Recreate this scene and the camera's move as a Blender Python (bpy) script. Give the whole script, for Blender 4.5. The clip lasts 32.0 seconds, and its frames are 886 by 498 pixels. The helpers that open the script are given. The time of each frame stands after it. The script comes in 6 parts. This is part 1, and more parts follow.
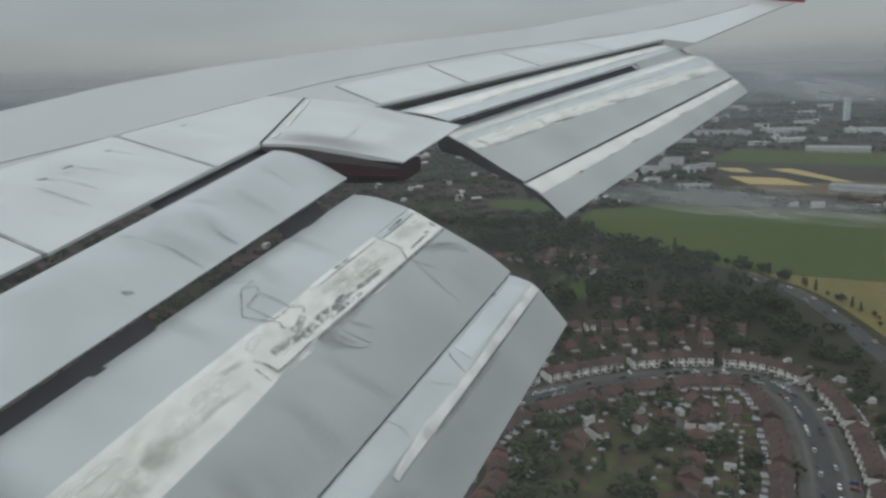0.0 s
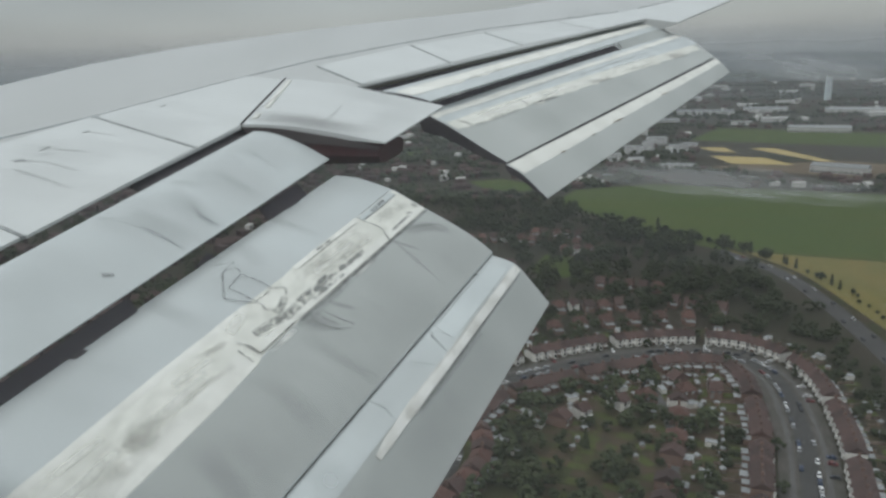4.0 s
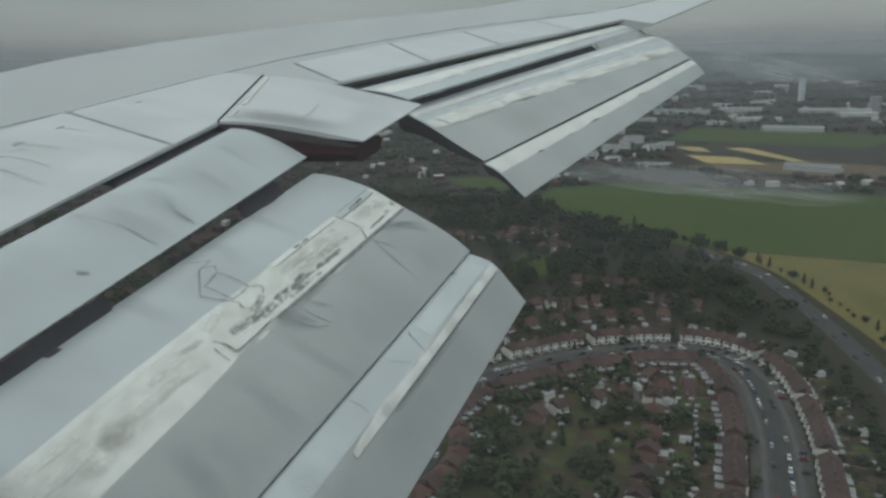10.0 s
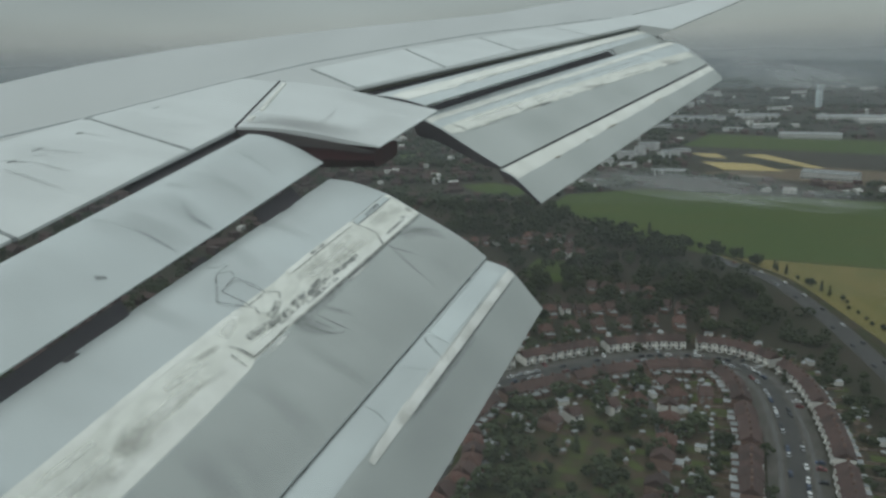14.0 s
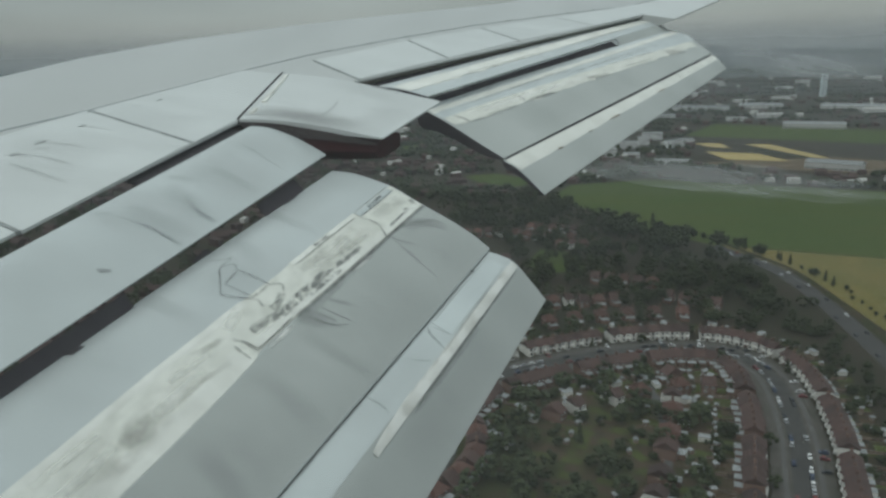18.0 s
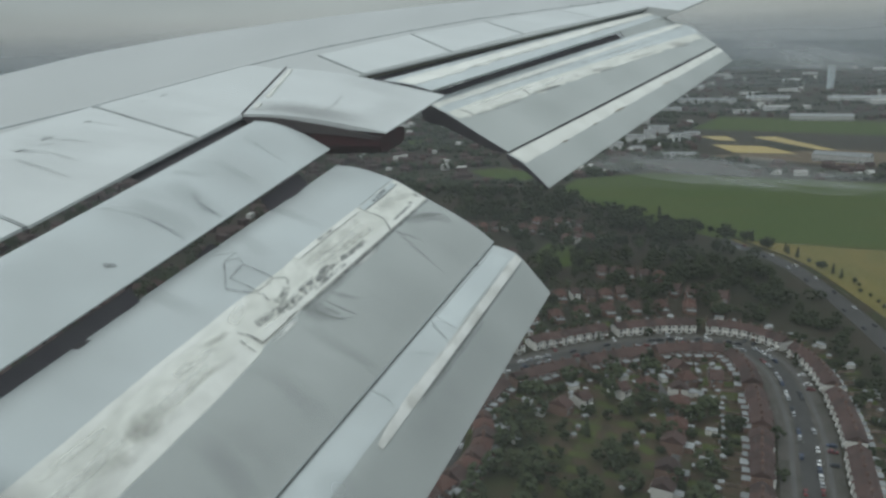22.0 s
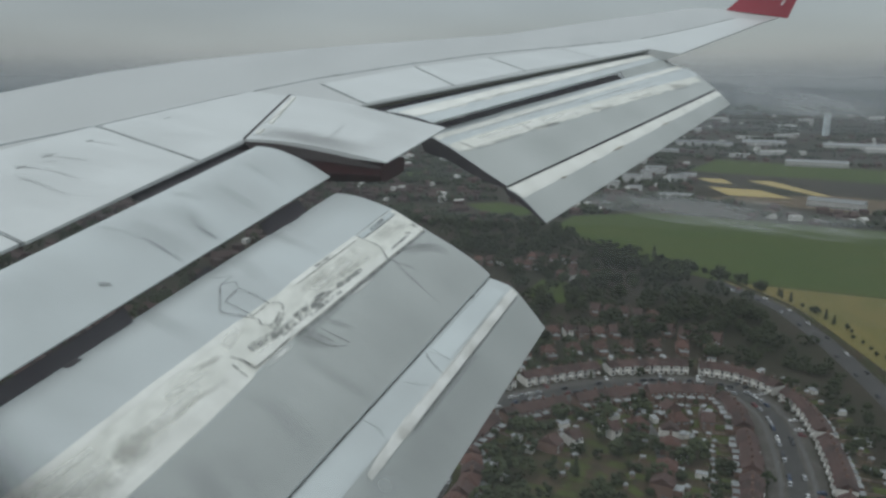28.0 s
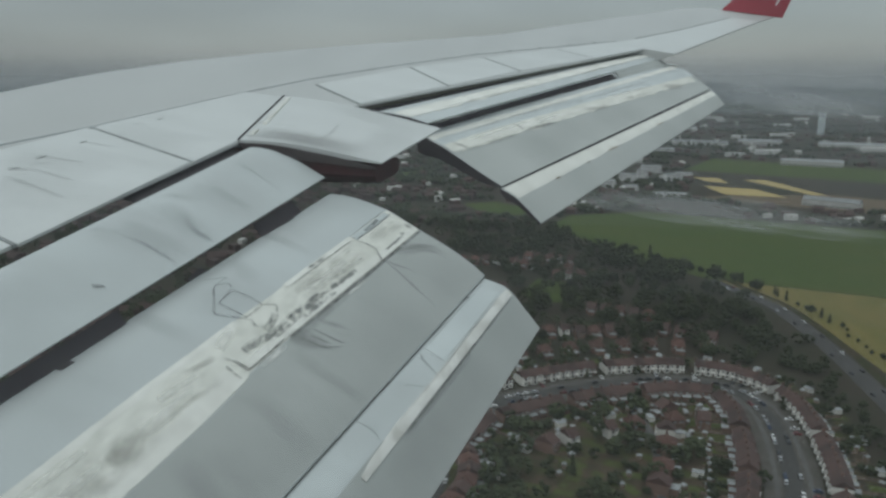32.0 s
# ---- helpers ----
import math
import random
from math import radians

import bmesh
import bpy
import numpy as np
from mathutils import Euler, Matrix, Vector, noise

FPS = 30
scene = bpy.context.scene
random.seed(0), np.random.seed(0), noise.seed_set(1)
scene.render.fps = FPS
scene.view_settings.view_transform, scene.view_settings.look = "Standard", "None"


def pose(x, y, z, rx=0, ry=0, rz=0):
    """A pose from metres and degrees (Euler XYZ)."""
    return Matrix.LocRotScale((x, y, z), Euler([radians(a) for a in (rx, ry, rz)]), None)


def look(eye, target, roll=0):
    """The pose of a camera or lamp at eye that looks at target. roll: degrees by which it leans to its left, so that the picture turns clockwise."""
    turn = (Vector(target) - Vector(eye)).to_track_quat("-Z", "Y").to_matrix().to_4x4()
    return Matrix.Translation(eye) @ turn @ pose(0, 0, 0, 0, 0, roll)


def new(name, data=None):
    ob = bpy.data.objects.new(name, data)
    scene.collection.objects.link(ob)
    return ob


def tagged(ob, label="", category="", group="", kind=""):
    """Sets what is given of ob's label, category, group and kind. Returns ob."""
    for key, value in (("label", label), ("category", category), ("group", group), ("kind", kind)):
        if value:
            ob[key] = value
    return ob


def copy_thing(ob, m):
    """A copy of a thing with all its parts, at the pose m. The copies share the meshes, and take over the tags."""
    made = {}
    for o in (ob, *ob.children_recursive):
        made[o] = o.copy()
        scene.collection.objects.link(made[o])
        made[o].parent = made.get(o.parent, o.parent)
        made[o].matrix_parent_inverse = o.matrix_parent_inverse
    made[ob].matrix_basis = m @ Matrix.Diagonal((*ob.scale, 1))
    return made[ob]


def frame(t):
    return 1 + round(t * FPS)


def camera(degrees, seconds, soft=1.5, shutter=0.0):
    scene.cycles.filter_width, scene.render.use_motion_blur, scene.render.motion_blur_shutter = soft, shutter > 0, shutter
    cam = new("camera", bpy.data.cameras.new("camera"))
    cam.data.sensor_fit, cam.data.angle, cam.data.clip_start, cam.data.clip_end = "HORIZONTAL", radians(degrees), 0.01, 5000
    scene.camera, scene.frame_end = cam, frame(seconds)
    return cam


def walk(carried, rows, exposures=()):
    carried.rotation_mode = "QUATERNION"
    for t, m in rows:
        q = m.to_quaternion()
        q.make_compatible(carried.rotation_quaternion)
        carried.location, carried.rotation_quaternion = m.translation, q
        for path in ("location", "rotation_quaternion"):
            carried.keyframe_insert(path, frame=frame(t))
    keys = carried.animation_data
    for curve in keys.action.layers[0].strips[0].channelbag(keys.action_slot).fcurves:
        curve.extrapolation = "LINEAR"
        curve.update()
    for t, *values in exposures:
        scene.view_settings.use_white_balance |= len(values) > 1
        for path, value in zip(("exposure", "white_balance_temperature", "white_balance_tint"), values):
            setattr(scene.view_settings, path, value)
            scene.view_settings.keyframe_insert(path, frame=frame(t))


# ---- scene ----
# A low approach over a suburb, seen from a cabin window behind the wing.
EYE = 180.0          # height of the window over the ground

cam = camera(60.8, 32.0, soft=2.6)
# seconds; x aft, y outboard, z up from the seat; pitch, roll, yaw
PATH = [
    (0, -0.006, 0.027, -0.004, -13.41, 2.04, 11.94),
    (0.5, -0.003, 0.031, 0.007, -13.82, 2.30, 11.64),
    (1, 0.029, 0.003, 0.012, -16.08, 2.29, 10.27),
    (1.5, 0.039, -0.000, 0.003, -17.38, 2.08, 10.28),
    (2, 0.037, 0.005, 0.007, -16.68, 1.93, 10.56),
    (2.5, 0.022, 0.013, 0.007, -15.93, 2.09, 10.75),
    (3, 0.026, 0.003, 0.004, -15.33, 1.93, 10.59),
    (3.5, 0.021, 0.012, 0.004, -14.92, 1.92, 10.62),
    (5.5, 0.017, 0.014, 0.006, -15.09, 2.07, 11.12),
    (6, 0.003, 0.010, 0.006, -14.49, 2.04, 10.94),
    (6.5, -0.001, 0.002, 0.012, -13.99, 1.94, 10.72),
    (7, -0.001, 0.011, 0.022, -14.10, 1.60, 10.82),
    (7.5, -0.009, 0.005, 0.018, -13.89, 0.63, 11.03),
    (8, -0.011, 0.017, 0.020, -14.02, 0.91, 11.28),
    (8.5, 0.008, 0.017, 0.025, -14.85, 1.55, 11.37),
    (9, 0.026, -0.012, 0.027, -15.48, 1.89, 9.78),
    (9.5, 0.031, -0.018, 0.018, -15.61, 1.61, 9.27),
    (10, 0.031, -0.017, 0.026, -15.19, 1.31, 9.17),
    (10.5, 0.033, -0.010, 0.013, -14.91, 1.46, 9.53),
    (11, 0.027, 0.003, 0.012, -14.81, 1.54, 9.83),
    (11.5, 0.015, 0.000, 0.023, -15.21, 1.25, 9.82),
    (12, 0.012, 0.004, 0.028, -15.78, 1.16, 9.83),
    (12.5, 0.007, 0.015, 0.029, -16.20, 1.19, 9.81),
    (13, 0.009, 0.007, 0.037, -16.03, 1.10, 9.64),
    (13.5, 0.000, 0.000, 0.015, -15.06, 1.32, 9.69),
    (14, -0.002, 0.017, 0.018, -14.71, 1.38, 10.26),
    (14.5, 0.010, 0.025, 0.015, -15.27, 1.53, 10.46),
    (16.5, 0.001, 0.019, 0.023, -15.85, 1.45, 10.69),
    (17, -0.002, 0.023, 0.023, -15.71, 1.63, 10.71),
    (17.5, -0.000, 0.007, 0.016, -15.08, 1.52, 10.59),
    (18, -0.003, 0.022, 0.023, -15.38, 1.62, 10.44),
    (18.5, 0.002, 0.015, 0.027, -15.49, 1.34, 10.40),
    (19, 0.009, 0.019, 0.013, -15.20, 1.51, 10.33),
    (19.5, 0.010, 0.008, 0.022, -15.27, 1.53, 10.35),
    (20, 0.004, 0.012, 0.016, -15.45, 1.53, 10.56),
    (20.5, 0.005, 0.012, 0.017, -15.27, 1.51, 10.50),
    (21, 0.009, 0.005, 0.024, -15.04, 1.32, 10.41),
    (21.5, 0.008, 0.020, 0.013, -15.05, 1.73, 10.48),
    (22, 0.019, 0.010, 0.014, -15.77, 2.02, 10.81),
    (22.5, 0.024, 0.021, 0.011, -16.36, 2.15, 10.89),
    (23, 0.022, 0.013, 0.008, -16.52, 1.89, 10.80),
    (23.5, 0.012, 0.037, -0.000, -16.45, 2.32, 11.93),
    (24, 0.019, 0.016, -0.004, -16.01, 1.96, 11.49),
    (24.5, 0.031, 0.020, -0.001, -15.40, 1.74, 11.38),
    (26.5, 0.016, 0.008, 0.008, -14.56, 0.69, 10.77),
    (27, 0.005, 0.019, -0.001, -14.17, 0.67, 11.12),
    (27.5, -0.001, 0.013, 0.002, -13.88, 0.36, 11.27),
    (28, 0.000, -0.001, 0.005, -13.33, -0.03, 10.94),
    (28.5, 0.009, -0.009, 0.011, -12.87, 0.05, 10.52),
    (29, 0.015, -0.005, 0.001, -13.08, 0.14, 10.53),
    (29.5, 0.004, 0.005, 0.005, -13.39, 0.10, 10.49),
    (30, 0.016, -0.009, 0.011, -13.24, 0.04, 10.54),
    (30.5, 0.022, 0.002, 0.017, -13.47, 0.08, 10.53),
    (31, 0.019, -0.009, 0.007, -13.45, 0.02, 10.37),
    (31.5, 0.019, -0.006, 0.014, -13.36, -0.05, 10.43),
    (32, 0.020, 0.005, 0.017, -13.36, 0.02, 10.64),
]
EXPOSURES = [(0, 0.10, 6650, 13), (1, 0.34, 6700, 13), (2, 0.40, 6750, 13), (3, 0.36, 6750, 13), (6, 0.0, 6600, 11), (7, -0.08, 6550, 10), (9, -0.10, 6600, 9), (11, -0.04, 6550, 6), (13, 0.0, 6600, 5), (14, 0.0, 6600, 5),
             (17, 0.02, 6600, 5), (20, 0.05, 6700, 6), (21, 0.07, 6700, 6), (22, 0.14, 6550, 8), (23, 0.20, 6500, 9), (24, 0.24, 6450, 9), (27, 0.26, 6500, 11), (28, 0.08, 6550, 11), (29, 0.10, 6550, 11), (30, -0.02, 6550, 11), (32, -0.06, 6550, 8)]
walk(cam, [(t, pose(x, y, z + EYE, 90 + p, r, w)) for t, x, y, z, p, r, w in PATH], EXPOSURES)

# ---- light: a bright overcast sky and a broad, weak sun behind it ----
world = bpy.data.worlds.new("overcast")
scene.world = world
world.use_nodes = True
wn, wl = world.node_tree.nodes, world.node_tree.links
wn.clear()
w_out, w_bg = wn.new("ShaderNodeOutputWorld"), wn.new("ShaderNodeBackground")
w_sky = wn.new("ShaderNodeTexSky")
w_sky.sky_type, w_sky.sun_disc = "NISHITA", False
w_sky.sun_elevation, w_sky.sun_rotation = radians(42), radians(200)
w_co, w_sep = wn.new("ShaderNodeTexCoord"), wn.new("ShaderNodeSeparateXYZ")
w_ramp, w_map, w_noise = wn.new("ShaderNodeValToRGB"), wn.new("ShaderNodeMapping"), wn.new("ShaderNodeTexNoise")
w_mul, w_mix, w_cr = wn.new("ShaderNodeMix"), wn.new("ShaderNodeMix"), wn.new("ShaderNodeMapRange")
w_mul.data_type = w_mix.data_type = "RGBA"
w_mul.blend_type, w_mul.inputs[0].default_value = "MULTIPLY", 1.0
w_mix.inputs[0].default_value = 0.025
for i, (at, c) in enumerate(((0.0, (0.15, 0.17, 0.173)), (0.50, (0.325, 0.37, 0.392)), (0.56, (0.40, 0.455, 0.478)), (0.70, (0.62, 0.70, 0.73)), (1.0, (1.06, 1.20, 1.25)))):
    e = w_ramp.color_ramp.elements[i] if i < 2 else w_ramp.color_ramp.elements.new(at)
    e.position, e.color = at, (*c, 1)
w_half = wn.new("ShaderNodeMapRange")
w_half.inputs["From Min"].default_value = -1
w_map.inputs["Scale"].default_value = (1.6, 1.6, 9.0)
w_noise.inputs["Scale"].default_value, w_noise.inputs["Detail"].default_value = 1.7, 5
w_cr.inputs["To Min"].default_value, w_cr.inputs["To Max"].default_value = 0.68, 1.34
wl.new(w_co.outputs["Generated"], w_sep.inputs[0])
wl.new(w_sep.outputs["Z"], w_half.inputs["Value"])
wl.new(w_half.outputs[0], w_ramp.inputs[0])
wl.new(w_co.outputs["Generated"], w_map.inputs[0])
wl.new(w_map.outputs[0], w_noise.inputs["Vector"])
wl.new(w_noise.outputs["Fac"], w_cr.inputs["Value"])
wl.new(w_ramp.outputs[0], w_mul.inputs["A"])
wl.new(w_cr.outputs[0], w_mul.inputs["B"])
wl.new(w_mul.outputs["Result"], w_mix.inputs["A"])
wl.new(w_sky.outputs[0], w_mix.inputs["B"])
wl.new(w_mix.outputs["Result"], w_bg.inputs[0])
w_bg.inputs[1].default_value = 0.66
wl.new(w_bg.outputs[0], w_out.inputs[0])

sun_data = bpy.data.lights.new("sun", "SUN")
sun_data.energy, sun_data.angle, sun_data.color = 0.5, radians(25), (0.97, 0.97, 0.93)
sun = new("sun", sun_data)
sun.matrix_world = look((0, 0, 400), (60, 140, 200))


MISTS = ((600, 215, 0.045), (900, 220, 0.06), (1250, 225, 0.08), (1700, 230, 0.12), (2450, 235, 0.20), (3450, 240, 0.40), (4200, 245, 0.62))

# ---- materials ----
def mat(name, base, rough=0.6, metal=0.0, var=(), scale=2.0, stretch=(1, 1, 1), amount=0.5, fine=0.0, bump=0.0, grain=40.0, per_object=0.0, spec=0.5):
    """Base colour, mixed towards var by a stretched noise, with a fine grain and a bump."""
    m = bpy.data.materials.new(name)
    m.use_nodes = True
    n, l = m.node_tree.nodes, m.node_tree.links
    b = n["Principled BSDF"]
    b.inputs["Roughness"].default_value, b.inputs["Metallic"].default_value = rough, metal
    b.inputs["Specular IOR Level"].default_value = spec
    co, mp = n.new("ShaderNodeTexCoord"), n.new("ShaderNodeMapping")
    l.new(co.outputs["Object"], mp.inputs[0])
    mp.inputs["Scale"].default_value = stretch
    big, small = n.new("ShaderNodeTexNoise"), n.new("ShaderNodeTexNoise")
    big.inputs["Scale"].default_value, big.inputs["Detail"].default_value = scale, 6
    small.inputs["Scale"].default_value, small.inputs["Detail"].default_value = grain, 4
    l.new(mp.outputs[0], big.inputs["Vector"])
    l.new(mp.outputs[0], small.inputs["Vector"])
    r = n.new("ShaderNodeMapRange")
    r.inputs["From Min"].default_value, r.inputs["From Max"].default_value = 0.38, 0.68
    r.inputs["To Max"].default_value = amount
    l.new(big.outputs["Fac"], r.inputs["Value"])
    x = n.new("ShaderNodeMix")
    x.data_type = "RGBA"
    x.inputs["A"].default_value = (*base, 1)
    x.inputs["B"].default_value = (*(var or base), 1)
    l.new(r.outputs[0], x.inputs["Factor"])
    out = x.outputs["Result"]
    hs = n.new("ShaderNodeHueSaturation")
    l.new(out, hs.inputs["Color"])
    g = n.new("ShaderNodeMapRange")
    g.inputs["To Min"].default_value, g.inputs["To Max"].default_value = 1 - fine, 1 + fine
    l.new(small.outputs["Fac"], g.inputs["Value"])
    val = g.outputs[0]
    if per_object:
        oi, pr, mu = n.new("ShaderNodeObjectInfo"), n.new("ShaderNodeMapRange"), n.new("ShaderNodeMath")
        pr.inputs["To Min"].default_value, pr.inputs["To Max"].default_value = 1 - per_object, 1 + per_object
        l.new(oi.outputs["Random"], pr.inputs["Value"])
        mu.operation = "MULTIPLY"
        l.new(pr.outputs[0], mu.inputs[0])
        l.new(val, mu.inputs[1])
        val = mu.outputs[0]
    l.new(val, hs.inputs["Value"])
    l.new(hs.outputs[0], b.inputs["Base Color"])
    if bump:
        bu = n.new("ShaderNodeBump")
        bu.inputs["Strength"].default_value, bu.inputs["Distance"].default_value = bump, 0.02
        l.new(small.outputs["Fac"], bu.inputs["Height"])
        l.new(bu.outputs[0], b.inputs["Normal"])
    return m


M_SKIN = mat("wing_grey_paint", (0.525, 0.54, 0.53), 0.45, 0.0, (0.44, 0.455, 0.445), 0.7, (1.3, 0.4, 1), 0.6, 0.08, 0.0, 9)
M_SPOIL = mat("spoiler_paint", (0.655, 0.68, 0.67), 0.40, 0.0, (0.53, 0.55, 0.54), 1.1, (0.45, 1.8, 1), 0.5, 0.08, 0.0, 8)
M_FLAP = mat("flap_blue_grey", (0.580, 0.622, 0.620), 0.36, 0.08, (0.505, 0.535, 0.53), 0.9, (0.5, 1.6, 1), 0.65, 0.06, 0.0, 7)
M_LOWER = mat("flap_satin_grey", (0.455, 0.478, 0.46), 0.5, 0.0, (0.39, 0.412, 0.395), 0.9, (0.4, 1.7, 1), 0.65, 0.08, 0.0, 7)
M_OUTER = mat("outer_flap_grey", (0.51, 0.535, 0.515), 0.5, 0.0, (0.43, 0.455, 0.435), 0.9, (0.4, 1.7, 1), 0.65, 0.08, 0.0, 7)
M_WORN = mat("worn_cream_paint", (0.86, 0.862, 0.795), 0.6, 0.0, (0.68, 0.685, 0.62), 4.5, (1.5, 0.8, 1), 0.8, 0.16, 0.1, 14)
M_METAL = mat("bare_aluminium", (0.66, 0.705, 0.70), 0.30, 0.3, (0.52, 0.56, 0.56), 1.6, (1.2, 0.7, 1), 0.65, 0.1, 0.0, 10)
M_RIDGE = mat("chipped_white_edge", (0.88, 0.88, 0.84), 0.6, 0.0, (0.50, 0.49, 0.44), 3.6, (1.4, 1.0, 1), 0.75, 0.2, 0.3, 18)
M_PALE = mat("pale_sealant_band", (0.88, 0.882, 0.825), 0.6, 0.0, (0.70, 0.70, 0.645), 3.0, (1, 1.4, 1), 0.7, 0.12, 0.2, 16)
# for dark ribs and fittings, and for shade painted into the slots
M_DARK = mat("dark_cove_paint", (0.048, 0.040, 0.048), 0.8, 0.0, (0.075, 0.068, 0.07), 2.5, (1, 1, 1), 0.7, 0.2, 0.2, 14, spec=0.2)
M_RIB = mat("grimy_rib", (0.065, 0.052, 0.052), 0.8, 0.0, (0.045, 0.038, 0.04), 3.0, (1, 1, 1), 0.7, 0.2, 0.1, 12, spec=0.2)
M_MAROON = mat("primer_maroon", (0.075, 0.020, 0.024), 0.95, 0.0, (0.05, 0.018, 0.02), 2.0, (1, 1, 1), 0.7, 0.15, 0.1, 12, spec=0.2)
M_RED = mat("winglet_red", (0.33, 0.030, 0.050), 0.4, 0.0, (0.27, 0.028, 0.042), 1.0, (1, 1, 1), 0.5, 0.04, 0.0, 8)
M_TOWER = mat("pale_glass_cladding", (0.82, 0.90, 0.92), 0.35, 0.0, (0.62, 0.72, 0.75), 0.3, (1, 1, 0.3), 0.6)
M_WHITE = mat("marking_white", (0.80, 0.80, 0.80), 0.5, 0.0, (0.70, 0.70, 0.70), 2.0)
M_SEAL = mat("grey_sealant", (0.27, 0.285, 0.28), 0.8, 0.0, (0.50, 0.53, 0.53), 9.0, (1, 1, 1), 0.9, 0.2, 0.0, 25)
M_CABIN = mat("cabin_plastic", (0.03, 0.027, 0.03), 0.7, 0.0, (0.045, 0.04, 0.045), 8.0, (1, 1, 1), 0.5, 0.1, 0.0, 60)


def smear_material(name, colour, strength, cut):
    """A ragged film of dirt that thins out towards its rim."""
    m = bpy.data.materials.new(name)
    m.use_nodes = True
    n, l = m.node_tree.nodes, m.node_tree.links
    b = n["Principled BSDF"]
    b.inputs["Base Color"].default_value, b.inputs["Roughness"].default_value = (*colour, 1), 0.7
    co, ln, noi, mr, sub = n.new("ShaderNodeTexCoord"), n.new("ShaderNodeVectorMath"), n.new("ShaderNodeTexNoise"), n.new("ShaderNodeMapRange"), n.new("ShaderNodeMath")
    ln.operation, sub.operation = "LENGTH", "SUBTRACT"
    l.new(co.outputs["Object"], ln.inputs[0])
    oi, add = n.new("ShaderNodeObjectInfo"), n.new("ShaderNodeVectorMath")
    l.new(co.outputs["Object"], add.inputs[0])
    l.new(oi.outputs["Location"], add.inputs[1])
    noi.inputs["Scale"].default_value, noi.inputs["Detail"].default_value = 2.6, 6
    l.new(add.outputs[0], noi.inputs["Vector"])
    l.new(noi.outputs["Fac"], sub.inputs[0])
    half = n.new("ShaderNodeMath")
    half.operation, half.inputs[1].default_value = "MULTIPLY", 0.5
    l.new(ln.outputs["Value"], half.inputs[0])
    l.new(half.outputs[0], sub.inputs[1])
    mr.inputs["From Min"].default_value, mr.inputs["From Max"].default_value = cut, cut + 0.35
    mr.inputs["To Max"].default_value = strength
    l.new(sub.outputs[0], mr.inputs["Value"])
    l.new(mr.outputs[0], b.inputs["Alpha"])
    return m


M_FAINT_LINE = mat("faint_fold", (0.53, 0.55, 0.55), 0.45, 0.0, (0.60, 0.645, 0.655), 5.0, (1, 1, 1), 0.9)
def soft_film_material(name, colour, strength, scale, ragged, bias=0.0):
    """A soft film of grime, wear and painted shade, thickest in its middle and broken up by streaks along the airflow.
    """
    m = bpy.data.materials.new(name)
    m.use_nodes = True
    n, l = m.node_tree.nodes, m.node_tree.links
    b = n["Principled BSDF"]
    b.inputs["Base Color"].default_value, b.inputs["Roughness"].default_value = (*colour, 1), 0.75
    uv, sep, co, mp, noi = n.new("ShaderNodeUVMap"), n.new("ShaderNodeSeparateXYZ"), n.new("ShaderNodeTexCoord"), n.new("ShaderNodeMapping"), n.new("ShaderNodeTexNoise")
    l.new(uv.outputs[0], sep.inputs[0])
    bell = []
    for k in ("X", "Y"):
        sq, inv = n.new("ShaderNodeMath"), n.new("ShaderNodeMath")
        sq.operation, inv.operation = "MULTIPLY", "SUBTRACT"
        l.new(sep.outputs[k], sq.inputs[0])
        l.new(sep.outputs[k], sq.inputs[1])
        inv.inputs[0].default_value = 1.0
        l.new(sq.outputs[0], inv.inputs[1])
        bell.append(inv)
    mul = n.new("ShaderNodeMath")
    mul.operation = "MULTIPLY"
    l.new(bell[0].outputs[0], mul.inputs[0])
    l.new(bell[1].outputs[0], mul.inputs[1])
    l.new(co.outputs["Object"], mp.inputs[0])
    mp.inputs["Scale"].default_value = scale
    noi.inputs["Scale"].default_value, noi.inputs["Detail"].default_value, noi.inputs["Roughness"].default_value = 1.0, 5, 0.6
    l.new(mp.outputs[0], noi.inputs["Vector"])
    mr, tot, cl = n.new("ShaderNodeMapRange"), n.new("ShaderNodeMath"), n.new("ShaderNodeMath")
    mr.inputs["From Min"].default_value, mr.inputs["From Max"].default_value = 0.5 - ragged, 0.5 + ragged
    mr.inputs["To Min"].default_value, mr.inputs["To Max"].default_value = bias, 1.0
    l.new(noi.outputs["Fac"], mr.inputs["Value"])
    tot.operation, cl.operation = "MULTIPLY", "MULTIPLY"
    l.new(mul.outputs[0], tot.inputs[0])
    l.new(mr.outputs[0], tot.inputs[1])
    l.new(tot.outputs[0], cl.inputs[0])
    cl.inputs[1].default_value = strength
    cl.use_clamp = True
    l.new(cl.outputs[0], b.inputs["Alpha"])
    return m


M_GRIME = soft_film_material("brown_grime", (0.13, 0.11, 0.105), 0.34, (1.6, 5.0, 3.0), 0.35, 0.40)
# serves both as thin grime and as painted shade
M_SHADE = soft_film_material("thin_grey_grime", (0.22, 0.22, 0.215), 0.11, (0.9, 4.0, 2.0), 0.25, 0.2)
M_LINE = soft_film_material("grimy_line", (0.13, 0.13, 0.125), 0.85, (13.0, 13.0, 13.0), 0.22, 0.12)
M_SPECK = soft_film_material("speckled_sealant_line", (0.22, 0.225, 0.22), 0.85, (34.0, 34.0, 34.0), 0.16, -0.05)
M_SOFT = soft_film_material("soft_grey_streak", (0.19, 0.19, 0.185), 0.34, (3.0, 5.0, 4.0), 0.30, 0.25)
M_FOLD = soft_film_material("faint_fold_shade", (0.24, 0.245, 0.24), 0.14, (1.5, 3.0, 2.0), 0.35, 0.5)
